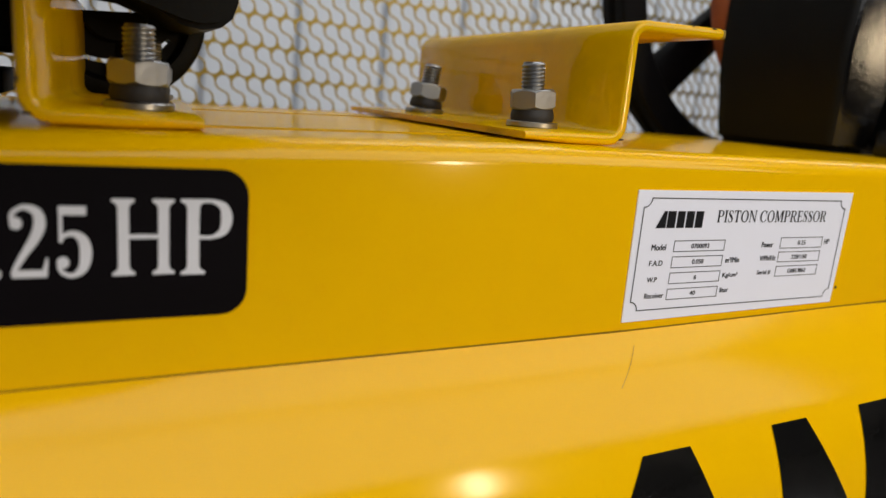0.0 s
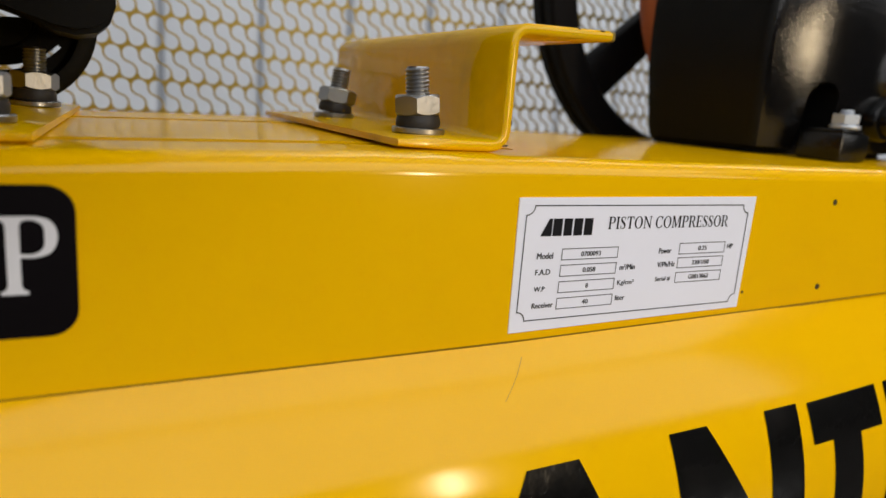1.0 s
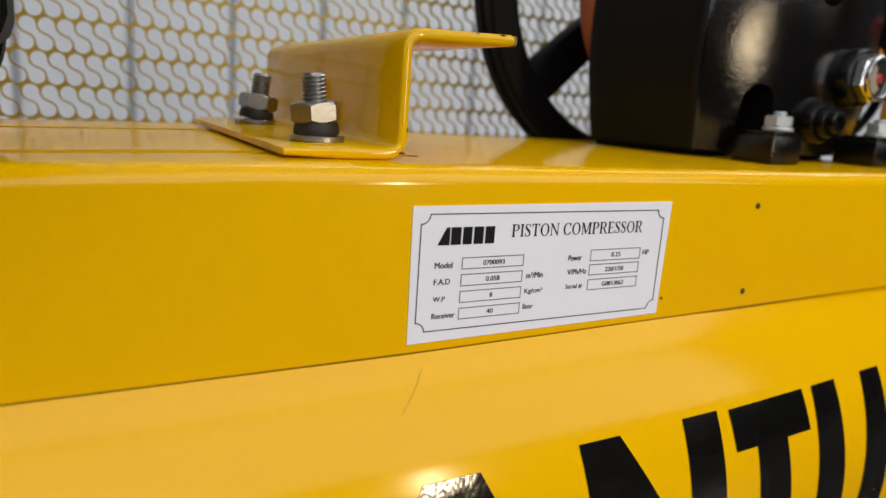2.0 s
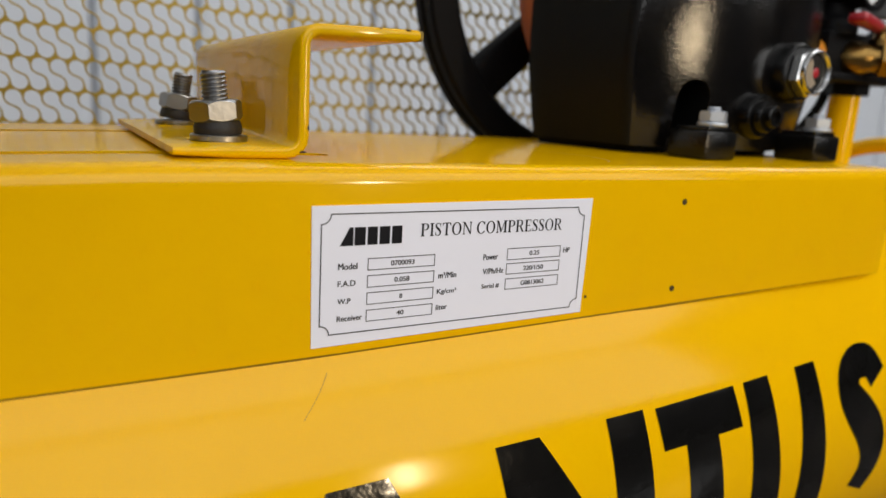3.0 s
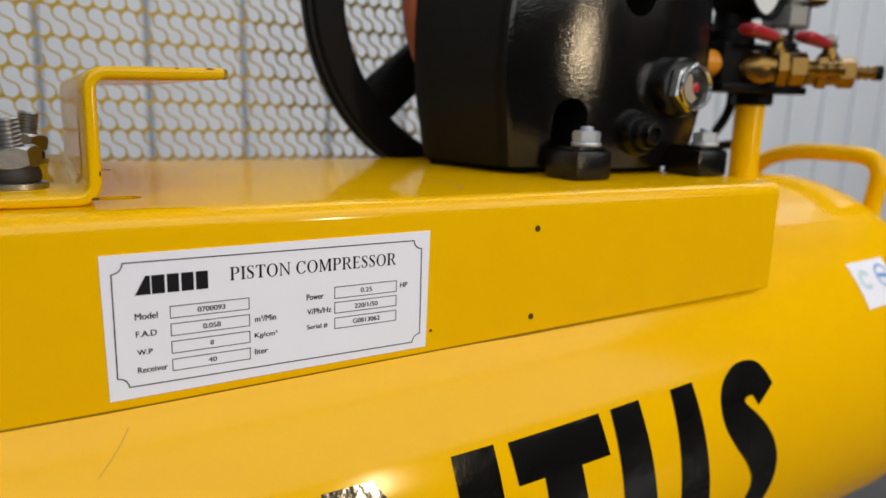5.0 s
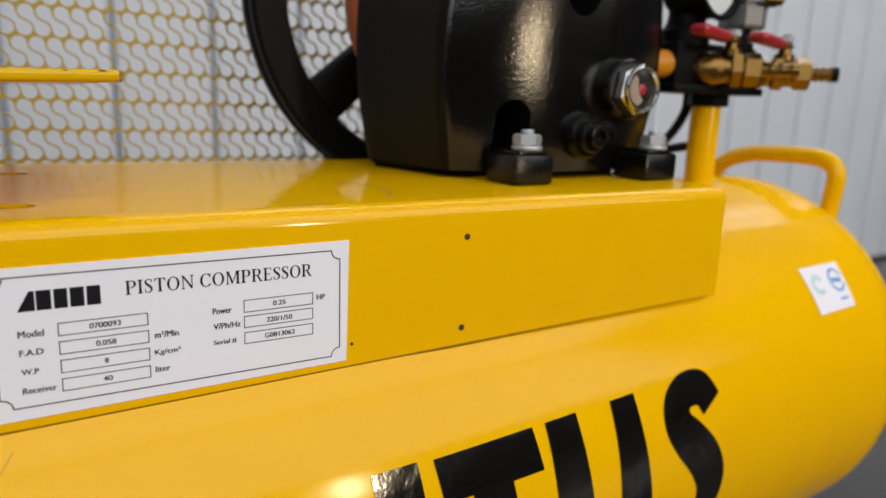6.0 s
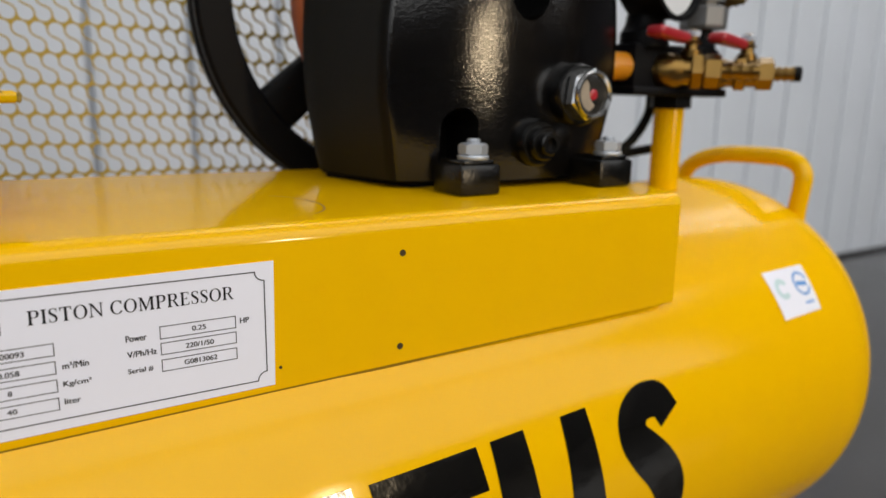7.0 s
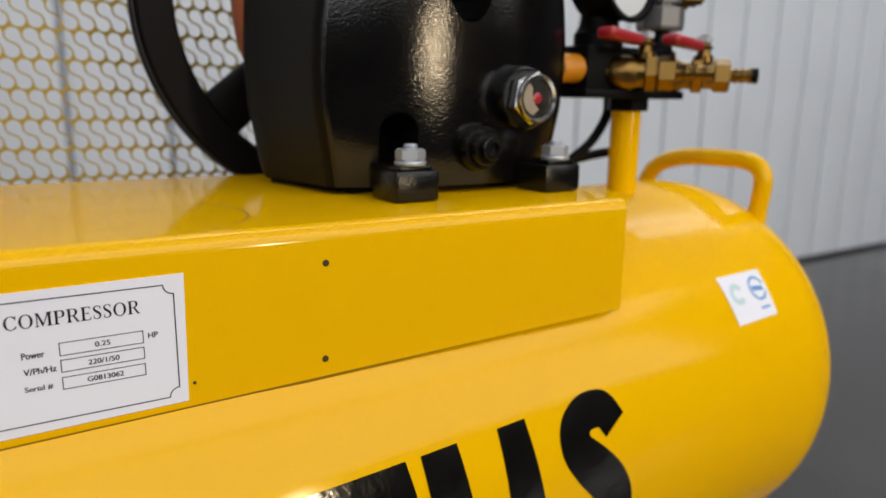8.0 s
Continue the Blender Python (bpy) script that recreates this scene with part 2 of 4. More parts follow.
def swell(points, steps=6):
    """A smooth stroke through (x, z, width) points, as a chain of quads."""
    ext = [Vector(p) for p in [points[0]] + list(points) + [points[-1]]]
    fine = []
    for a, b, c, d in zip(ext, ext[1:], ext[2:], ext[3:]):
        for k in range(steps):
            t = k / steps
            fine.append(0.5 * (2 * b + (c - a) * t + (2 * a - 5 * b + 4 * c - d) * t * t + (3 * b - a - 3 * c + d) * t ** 3))
    fine.append(Vector(points[-1]))
    edge = []
    for i, p in enumerate(fine):
        d = fine[min(i + 1, len(fine) - 1)] - fine[max(i - 1, 0)]
        n = Vector((-d.y, d.x)).normalized() * p.z / 2
        edge.append(((p.x + n.x, p.y + n.y), (p.x - n.x, p.y - n.y)))
    return [[a[0], b[0], b[1], a[1]] for a, b in zip(edge, edge[1:])]


def ball(x, z, r):
    return [[(x + r * math.cos(q), z + r * math.sin(q)) for q in (2 * math.pi * k / 14 for k in range(14))]]


def oval(cx, rx, thick, a0=0, a1=360):
    n = 28
    pts = []
    for k in range(n + 1):
        q = radians(a0 + (a1 - a0) * k / n)
        w = HAIR + (thick - HAIR) * abs(math.cos(q)) ** 1.6
        pts.append((cx + (rx - w / 2) * math.cos(q), 0.5 + (0.51 - w / 2) * math.sin(q), w))
    return swell(pts, 1)


def glyph(ch):
    """Width and polygons of one character."""
    if ch == "I":
        return 0.32, stem(0.085)
    if ch == "H":
        return 0.86, stem(0.085) + stem(0.625) + [bar(0.235, 0.625, 0.48, 0.54)]
    if ch in "PR":
        top = swell([(0.22, 0.972, HAIR), (0.40, 0.972, HAIR), (0.535, 0.90, 0.11), (0.575, 0.745, 0.145), (0.535, 0.58, 0.11), (0.40, 0.50, HAIR), (0.22, 0.50, HAIR)])
        if ch == "P":
            return 0.66, stem(0.085) + top
        return 0.76, stem(0.085) + top + [[(0.34, 0.5), (0.46, 0.5), (0.72, 0.045), (0.72, 0.0), (0.60, 0.0)], bar(0.72, 0.78, 0.0, 0.045)]
    if ch == "T":
        return 0.70, stem(0.275, head=False) + [bar(0.03, 0.67, 0.945, 0.999), [(0.0, 0.76), (0.035, 0.76), (0.12, 0.944), (0.03, 0.999), (0.02, 0.999)], [(0.70, 0.76), (0.68, 0.999), (0.67, 0.999), (0.58, 0.944), (0.665, 0.76)]]
    if ch == "O":
        return 0.82, oval(0.41, 0.40, 0.15)
    if ch == "0":
        return 0.56, oval(0.28, 0.28, 0.15)
    if ch == "C":
        return 0.74, oval(0.41, 0.40, 0.15, 42, 318) + [[(0.655, 0.70), (0.695, 0.70), (0.70, 1.0), (0.67, 1.0), (0.62, 0.90)], [(0.66, 0.12), (0.72, 0.24), (0.69, 0.26), (0.60, 0.10)]]
    if ch == "N":
        return 0.84, stem(0.10, HAIR * 1.2, head=False) + stem(0.68, HAIR * 1.2, foot=False) + [[(0.0, 1.0), (0.19, 1.0), (0.742, 0.10), (0.742, 0.0), (0.68, 0.0), (0.10, 0.93), (0.0, 0.955)]]
    if ch == "M":
        return 1.0, stem(0.10, HAIR * 1.2, head=False) + stem(0.77, STEM) + [[(0.02, 1.0), (0.22, 1.0), (0.50, 0.22), (0.46, 0.0), (0.43, 0.0), (0.12, 0.93), (0.02, 0.955)], [(0.46, 0.0), (0.50, 0.12), (0.80, 0.90), (0.80, 1.0), (0.76, 1.0), (0.45, 0.12)]]
    if ch == "E":
        return 0.64, stem(0.085) + [bar(0.31, 0.56, 0.945, 0.999), bar(0.235, 0.44, 0.485, 0.535), bar(0.31, 0.58, 0.001, 0.055), [(0.56, 0.999), (0.50, 0.944), (0.555, 0.79), (0.585, 0.79)], [(0.58, 0.001), (0.62, 0.23), (0.59, 0.23), (0.52, 0.056)], [(0.44, 0.42), (0.465, 0.42), (0.465, 0.60), (0.44, 0.60), (0.41, 0.51)]]
    if ch == "S":
        return 0.54, swell([(0.46, 0.80, HAIR), (0.40, 0.93, HAIR), (0.26, 0.975, HAIR), (0.12, 0.90, 0.09), (0.085, 0.77, 0.12), (0.15, 0.64, 0.15), (0.27, 0.53, 0.17), (0.39, 0.41, 0.15), (0.445, 0.26, 0.12), (0.40, 0.10, 0.09), (0.26, 0.025, HAIR), (0.11, 0.07, HAIR), (0.055, 0.22, HAIR)]) + [[(0.44, 0.72), (0.475, 0.72), (0.475, 0.99), (0.445, 0.99)], [(0.035, 0.02), (0.065, 0.02), (0.075, 0.30), (0.04, 0.30)]]
    if ch == "2":
        return 0.52, ball(0.105, 0.745, 0.085) + swell([(0.04, 0.78, 0.05), (0.07, 0.89, 0.06), (0.22, 0.965, 0.07), (0.38, 0.90, 0.13), (0.42, 0.74, 0.16), (0.35, 0.55, 0.14), (0.20, 0.33, 0.10), (0.07, 0.12, 0.07), (0.05, 0.05, 0.06)]) + [bar(0.02, 0.46, 0.0, 0.105), [(0.44, 0.0), (0.50, 0.0), (0.52, 0.27), (0.49, 0.27), (0.44, 0.105)]]
    if ch == "5":
        return 0.50, [bar(0.06, 0.43, 0.875, 1.0), bar(0.06, 0.11, 0.50, 0.875)] + swell([(0.075, 0.50, 0.05), (0.12, 0.585, 0.06), (0.25, 0.62, 0.08), (0.38, 0.53, 0.14), (0.415, 0.33, 0.165), (0.37, 0.13, 0.13), (0.24, 0.03, 0.07), (0.10, 0.07, 0.06), (0.04, 0.17, 0.05)]) + ball(0.105, 0.215, 0.085)
    if ch == ".":
        return 0.16, [[(0.08 + 0.08 * math.cos(q), 0.5 + 0.5 * math.sin(q)) for q in (2 * math.pi * k / 14 for k in range(14))]]
    return 0.24, []


def serif_text(words, x0, x1, z0, z1, y):
    """Characters on a plane y between x0..x1 and z0..z1; strokes lie a hair above one another."""
    gap = 0.085
    drawn = [glyph(ch) for ch in words]
    total = sum(w for w, _ in drawn) + gap * (len(drawn) - 1)
    sx, sz = (x1 - x0) / total, z1 - z0
    bm = bmesh.new()
    at = 0.0
    for w, shapes in drawn:
        for k, shape in enumerate(shapes):
            bm.faces.new([bm.verts.new(((x0 + (at + x) * sx) * MM, (y - 0.004 * (k % 12)) * MM, (z0 + z * sz) * MM)) for x, z in shape])
        at += w + gap
    return bm


# ---- the room ----
def slab(name, x0, x1, y0, y1, z0, z1, mat, label, category):
    return tagged(part(name, box(x0, x1, y0, y1, z0, z1), mat, smooth=0), label, category, kind="structure")


slab("floor", -4000, 6000, -3400, 1300, -200, 0, FLOOR, "dark grey painted concrete floor, slightly glossy", "floor")
slab("ceiling", -4000, 6000, -3400, 1300, 3400, 3500, CEILING, "plain white ceiling", "ceiling")
slab("wall_west", -4200, -4000, -3400, 1300, 0, 3500, WALL, "plain white wall", "wall")
slab("wall_east", 6000, 6200, -3400, 1300, 0, 3500, PLASTER, "plain dark grey wall", "wall")
wall_south = slab("wall_south", -4000, 6000, -3400, -3200, 0, 3500, PLASTER, "plain dark grey wall with a long window band", "wall")
cut(wall_south, part("cutter", box(-3750, 4350, -3500, -3100, 1240, 3200), PLASTER, smooth=0))
window_band = slab("window_1", -3750, 4350, -3320, -3300, 1240, 1290, WALL, "white frame of a long window band", "window")
for k in range(7):
    x = -3750 + 1340 * k
    part("mullion", box(x, x + 60, -3325, -3295, 1291, 3199), WALL, window_band, smooth=0)

WALL_Y = 1080


def ribbed_wall():
    """Upright sheet cladding: shallow trapezoid ribs, one after another."""
    pitch, depth = 161.5, 24.0
    line = []
    x = -4026.0
    while x < 6000:
        line += [(x, 0), (x + 12, -3.0), (x + 70, -5.0), (x + pitch - 24, -3.0), (x + pitch - 12, 0), (x + pitch - 9, depth), (x + pitch - 2, depth)]
        x += pitch
    bm = bmesh.new()
    lo = [bm.verts.new((a * MM, (WALL_Y + b) * MM, 0)) for a, b in line]
    hi = [bm.verts.new((a * MM, (WALL_Y + b) * MM, 3.5)) for a, b in line]
    for k in range(len(line) - 1):
        bm.faces.new((lo[k], lo[k + 1], hi[k + 1], hi[k]))
    back = [bm.verts.new(p) for p in ((-4.0, 1.25, 0), (6.0, 1.25, 0), (6.0, 1.25, 3.5), (-4.0, 1.25, 3.5))]
    bm.faces.new(back)
    return bm


tagged(part("wall_north", ribbed_wall(), WALL, smooth=0), "white ribbed sheet-metal wall panelling", "wall", kind="structure")

# thin dark strip that draws the dark line where wall and floor meet
tagged(part("baseboard", box(-4000, 6000, WALL_Y - 22, WALL_Y - 6, 0.5, 13, 3), PLASTER, smooth=0), "dark strip along the foot of the wall", "baseboard", kind="structure")

# ---- the compressor ----
compressor = tagged(empty("air_compressor"), "yellow air compressor with black piston pump and pierced belt guard", "compressor")

# tank: its axis climbs slightly along x
TANK_R, TANK_Y = 127.0, 97.5
TANK_X0, TANK_X1, DOME = -400.0, 469.0, 100.0


def tank_z(x):
    return 325.7 + (0.018 if x > 0 else 0.003) * x


def tank_y(x):
    """The tank stands a little askew: it recedes towards its domed end."""
    k = max(0.0, min(1.0, (x - 120) / 210))
    return TANK_Y + 6.3 * k * k * (3 - 2 * k)


def on_tank(x, z, lift=0.0):
    """The place on the tank's near side at length x and height z."""
    c = tank_z(x)
    q = math.asin(max(-1, min(1, (z - c) / TANK_R)))
    r = TANK_R + lift
    return Vector((x, tank_y(x) - r * math.cos(q), c + r * math.sin(q)))


def tank_mesh():
    prof = []
    for k in range(13):
        q = math.pi / 2 * k / 12
        prof.append((TANK_X0 - DOME * math.cos(q), TANK_R * math.sin(q)))
    prof += [(x, TANK_R) for x in (-250, -100, 0, 60, 110, 135, 160, 185, 210, 235, 260, 285, 310, 340)]
    for k in range(25):
        q = math.pi / 2 * k / 24
        lift = 0.3 if k in (8, 9) else 0.0
        prof.append((TANK_X1 + DOME * math.sin(q) + lift, TANK_R * math.cos(q) + lift))
    bm = lathe((0, TANK_Y, 0), (1, 0, 0), prof, 96)
    for v in bm.verts:
        v.co.y += (tank_y(v.co.x / MM) - TANK_Y) * MM
        v.co.z += tank_z(v.co.x / MM) * MM
    return bm


tank = part("tank", tank_mesh(), YELLOW, compressor, "glossy yellow cylindrical air tank with a domed end")


def drift(x, z):
    k = max(0.0, min(1.0, (x - 90) / 120))
    d = tank_y(x) - TANK_Y
    return x + 1.3 * k + 1.35 * d, z - 1.3 * k - 0.6 * d


def patch(name, corners, mat, parent, lift=0.35, rows=10, cols=3, label=""):
    """A sheet that follows the tank between four (x, z) corners: top left, top right, bottom right, bottom left."""
    bm = bmesh.new()
    (ax, az), (bx, bz), (cx, cz), (dx, dz) = corners
    grid = []
    for i in range(rows + 1):
        v = i / rows
        line = []
        for j in range(cols + 1):
            u = j / cols
            x = (ax * (1 - u) + bx * u) * (1 - v) + (dx * (1 - u) + cx * u) * v
            z = (az * (1 - u) + bz * u) * (1 - v) + (dz * (1 - u) + cz * u) * v
            line.append(bm.verts.new(on_tank(x, z, lift) * MM))
        grid.append(line)
    for a, b in zip(grid, grid[1:]):
        for j in range(cols):
            bm.faces.new((a[j], a[j + 1], b[j + 1], b[j]))
    return part(name, bm, mat, parent, label)


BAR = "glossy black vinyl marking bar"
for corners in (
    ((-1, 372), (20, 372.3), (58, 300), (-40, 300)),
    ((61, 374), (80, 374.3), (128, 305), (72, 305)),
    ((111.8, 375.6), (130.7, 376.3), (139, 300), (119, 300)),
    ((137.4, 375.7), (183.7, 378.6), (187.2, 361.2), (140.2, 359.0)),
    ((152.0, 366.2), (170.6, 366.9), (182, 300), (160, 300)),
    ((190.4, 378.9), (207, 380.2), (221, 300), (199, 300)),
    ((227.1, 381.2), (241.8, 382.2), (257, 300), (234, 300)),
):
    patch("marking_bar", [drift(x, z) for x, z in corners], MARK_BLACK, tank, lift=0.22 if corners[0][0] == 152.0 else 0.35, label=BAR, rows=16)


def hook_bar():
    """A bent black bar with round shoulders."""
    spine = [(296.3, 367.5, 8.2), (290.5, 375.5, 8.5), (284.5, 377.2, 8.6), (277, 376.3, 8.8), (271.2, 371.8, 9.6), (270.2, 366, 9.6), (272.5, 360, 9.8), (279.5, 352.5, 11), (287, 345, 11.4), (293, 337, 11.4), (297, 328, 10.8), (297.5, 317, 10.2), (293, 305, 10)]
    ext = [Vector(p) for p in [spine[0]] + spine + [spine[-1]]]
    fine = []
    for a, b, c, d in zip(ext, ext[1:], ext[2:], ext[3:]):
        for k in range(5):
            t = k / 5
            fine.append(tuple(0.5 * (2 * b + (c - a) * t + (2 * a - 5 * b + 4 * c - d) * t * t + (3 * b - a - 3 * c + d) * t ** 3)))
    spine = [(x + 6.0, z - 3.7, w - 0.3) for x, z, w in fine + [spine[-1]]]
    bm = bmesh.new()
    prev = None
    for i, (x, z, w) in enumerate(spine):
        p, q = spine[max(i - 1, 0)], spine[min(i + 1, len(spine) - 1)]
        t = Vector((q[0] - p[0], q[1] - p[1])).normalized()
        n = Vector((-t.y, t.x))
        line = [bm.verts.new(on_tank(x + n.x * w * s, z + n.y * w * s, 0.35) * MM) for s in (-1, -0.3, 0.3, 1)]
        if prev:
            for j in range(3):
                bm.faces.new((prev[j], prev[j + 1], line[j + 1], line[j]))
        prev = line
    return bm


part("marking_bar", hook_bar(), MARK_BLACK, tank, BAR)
patch("quality_sticker", ((407.8, 416.8), (447.4, 418.0), (447.2, 394.2), (410.4, 392.4)), STICKER, tank, 0.4, label="small white sticker with a blue ring")


def tank_ring(cx, cz, r0, r1, a0=0, a1=360, n=28):
    """A flat printed ring that follows the tank."""
    bm = bmesh.new()
    rows = []
    for k in range(n + 1):
        q = radians(a0 + (a1 - a0) * k / n)
        rows.append([bm.verts.new(on_tank(cx + r * math.cos(q), cz + 0.86 * r * math.sin(q), 0.55) * MM) for r in (r0, r1)])
    for a, b in zip(rows, rows[1:]):
        bm.faces.new((a[0], a[1], b[1], b[0]))
    return bm


part("sticker_ring", tank_ring(438.4, 408.8, 5.7, 7.2, 20, 340), BLUE, tank, "blue printed ring", smooth=0)
patch("sticker_band", ((433.4, 410.2), (443.2, 409.7), (443.2, 407.4), (433.4, 407.9)), BLUE, tank, 0.6, 1, 2, "blue printed band")
part("sticker_emblem", tank_ring(419.0, 407.6, 3.0, 6.2, 30, 320), TEAL, tank, "faint teal printed emblem", smooth=0)
patch("sticker_bar", ((435.0, 399.4), (443.4, 399.7), (443.4, 398.5), (435.0, 398.2)), BLUE, tank, 0.6, 1, 2, "small blue printed bar")


def scratch(points, w=0.35):
    bm = bmesh.new()
    prev = None
    for x, z in points:
        line = [bm.verts.new(on_tank(x + d, z, 0.12) * MM) for d in (-w / 2, w / 2)]
        if prev:
            bm.faces.new((prev[0], prev[1], line[1], line[0]))
        prev = line
    return bm


part("scratch", scratch(((5.2, 403.4), (3.6, 401.2), (1.6, 398.6), (-1.2, 395.6), (-4.8, 392.0)), 0.26), SCRATCH, tank, "fine brown scratch in the paint", smooth=0)

# carry handle across the tank's end
part("handle", tube([(500, 47, 420), (500, 46, 444), (500, 44.5, 458), (500, 44.5, 468), (500, 49, 474.8), (500, 58, 478.2), (500, 72, 478.9), (500, 100, 478.3), (500, 116, 476.2), (500, 130, 472), (500, 140, 465), (500, 147, 453), (500, 152, 436), (500, 154, 420)], 6.1, 18), YELLOW, compressor, "bent yellow steel carrying handle")

# ---- saddle channel ----
BX0, BX1, TOP, BACK, SHEET = -420.0, 321.5, 470.0, 192.0, 3.0


def face_foot(x):
    """Height of the channel's lower edge, just clear of the tank."""
    return tank_z(x) + math.sqrt(TANK_R ** 2 - TANK_Y ** 2) + 1.1


def sag(x):
    """The folded sheet droops a little towards its far end."""
    return max(0.0, -0.0245 * (x + 40))


def saddle_mesh():
    r = 6.2
    outer = [(0, None)]
    for k in range(13):
        q = radians(180 - 90 * k / 12)
        outer.append((r + r * math.cos(q), TOP - r + r * math.sin(q)))
    for k in range(13):
        q = radians(90 - 90 * k / 12)
        outer.append((BACK - r + r * math.cos(q), TOP - r + r * math.sin(q)))
    outer.append((BACK, None))
    ri = r - SHEET
    inner = [(BACK - SHEET, None)]
    for k in range(5):
        q = radians(90 * k / 4)
        inner.append((BACK - r + ri * math.cos(q), TOP - r + ri * math.sin(q)))
    for k in range(5):
        q = radians(90 + 90 * k / 4)
        inner.append((r + ri * math.cos(q), TOP - r + ri * math.sin(q)))
    inner.append((SHEET, None))
    bm = bmesh.new()
    prev = None
    n = 12
    for i in range(n + 1):
        x = BX0 + (BX1 - BX0) * i / n
        ring = [bm.verts.new((x * MM, y * MM, (face_foot(x) if z is None else z - sag(x)) * MM)) for y, z in outer + inner]
        if prev:
            m = len(ring)
            for k in range(m):
                bm.faces.new((prev[k], prev[(k + 1) % m], ring[(k + 1) % m], ring[k]))
        prev = ring
    return bm


def close_ends(bm):
    edges = [e for e in bm.edges if len(e.link_faces) == 1]
    bmesh.ops.holes_fill(bm, edges=edges, sides=0)
    return bm


saddle = part("saddle_channel", close_ends(saddle_mesh()), YELLOW_GLOSS, compressor, "folded yellow steel channel on top of the tank", smooth=30)
for y in (33.0, 134.0):
    pts = [(-160 + 5 * math.cos(radians(a)), y + 5 * math.sin(radians(a))) for a in range(90, 271, 30)] + [(12 + 5 * math.cos(radians(a)), y + 5 * math.sin(radians(a))) for a in range(-90, 91, 30)]
    bm = bmesh.new()
    lo, hi = [[bm.verts.new((x * MM, yy * MM, z * MM)) for x, yy in pts] for z in (TOP - 8, TOP + 4)]
    bm.faces.new(lo[::-1])
    bm.faces.new(hi)
    for k in range(len(pts)):
        bm.faces.new((lo[k], lo[(k + 1) % len(pts)], hi[(k + 1) % len(pts)], hi[k]))
    cut(saddle, part("cutter", bm, YELLOW, smooth=0))
for x, z in ((163, 455.5), (162, 418), (113.5, 418.5)):
    part("rivet_hole", rod((x, -0.25, z), (x, 1.0, z), 1.3 if x > 120 else 0.6, 16), CHIP, saddle, "small dark drilled hole")

# a fine arc scuffed into the channel's top
bm = bmesh.new()
prev = None
for k in range(15):
    q = radians(-70 + 140 * k / 14)
    line = [bm.verts.new(((129 + (17 + d) * math.cos(q)) * MM, (46 + (29 + d) * math.sin(q)) * MM, (TOP + 0.08) * MM)) for d in (0, 0.5 + 0.5 * math.cos(q))]
    if prev:
        bm.faces.new((prev[0], prev[1], line[1], line[0]))
    prev = line
part("scuff", bm, SCRATCH, saddle, "fine brown scuff in the paint", smooth=0)

# a dark strip in the gap between channel and tank stands for its shade
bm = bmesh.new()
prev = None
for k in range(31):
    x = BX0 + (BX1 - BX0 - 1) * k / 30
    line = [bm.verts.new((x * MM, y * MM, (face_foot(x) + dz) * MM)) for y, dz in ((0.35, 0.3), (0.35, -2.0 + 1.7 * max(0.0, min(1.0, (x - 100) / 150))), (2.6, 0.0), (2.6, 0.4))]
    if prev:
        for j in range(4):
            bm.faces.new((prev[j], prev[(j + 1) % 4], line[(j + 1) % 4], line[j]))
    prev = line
part("seam", bm, GAP_SHADE, saddle, "brown strip coloured as the shade in the gap along the tank", smooth=0)

# nameplate
part("nameplate", extrude_profile([(0, 457.2), (112, 457.9), (111.2, 412.6), (0.6, 411.2)], -0.45, 0.05), STICKER, saddle, "white printed specification sticker")
NP = -0.6


def polyline(pts, w):
    bm = bmesh.new()
    n = len(pts)
    for k in range(n):
        (ax, az), (bx, bz) = pts[k], pts[(k + 1) % n]
        d = Vector((bx - ax, bz - az)).normalized()
        q = Vector((-d.y, d.x)) * w / 2
        e = d * w / 2
        vs = [bm.verts.new((x * MM, NP * MM, z * MM)) for x, z in
              ((ax - q.x - e.x, az - q.y - e.y), (bx - q.x + e.x, bz - q.y + e.y), (bx + q.x + e.x, bz + q.y + e.y), (ax + q.x - e.x, az + q.y - e.y))]
        bm.faces.new(vs)
    return bm


def notched(x0, x1, z0, z1, r):
    """A border with concave quarter-round corners."""
    pts = []
    for cx, cz, q0 in ((x1, z1, 270), (x0, z1, 360), (x0, z0, 90), (x1, z0, 180)):
        pts += [(cx + r * math.cos(radians(q0 - 90 * k / 5)), cz + r * math.sin(radians(q0 - 90 * k / 5))) for k in range(6)]
    return pts


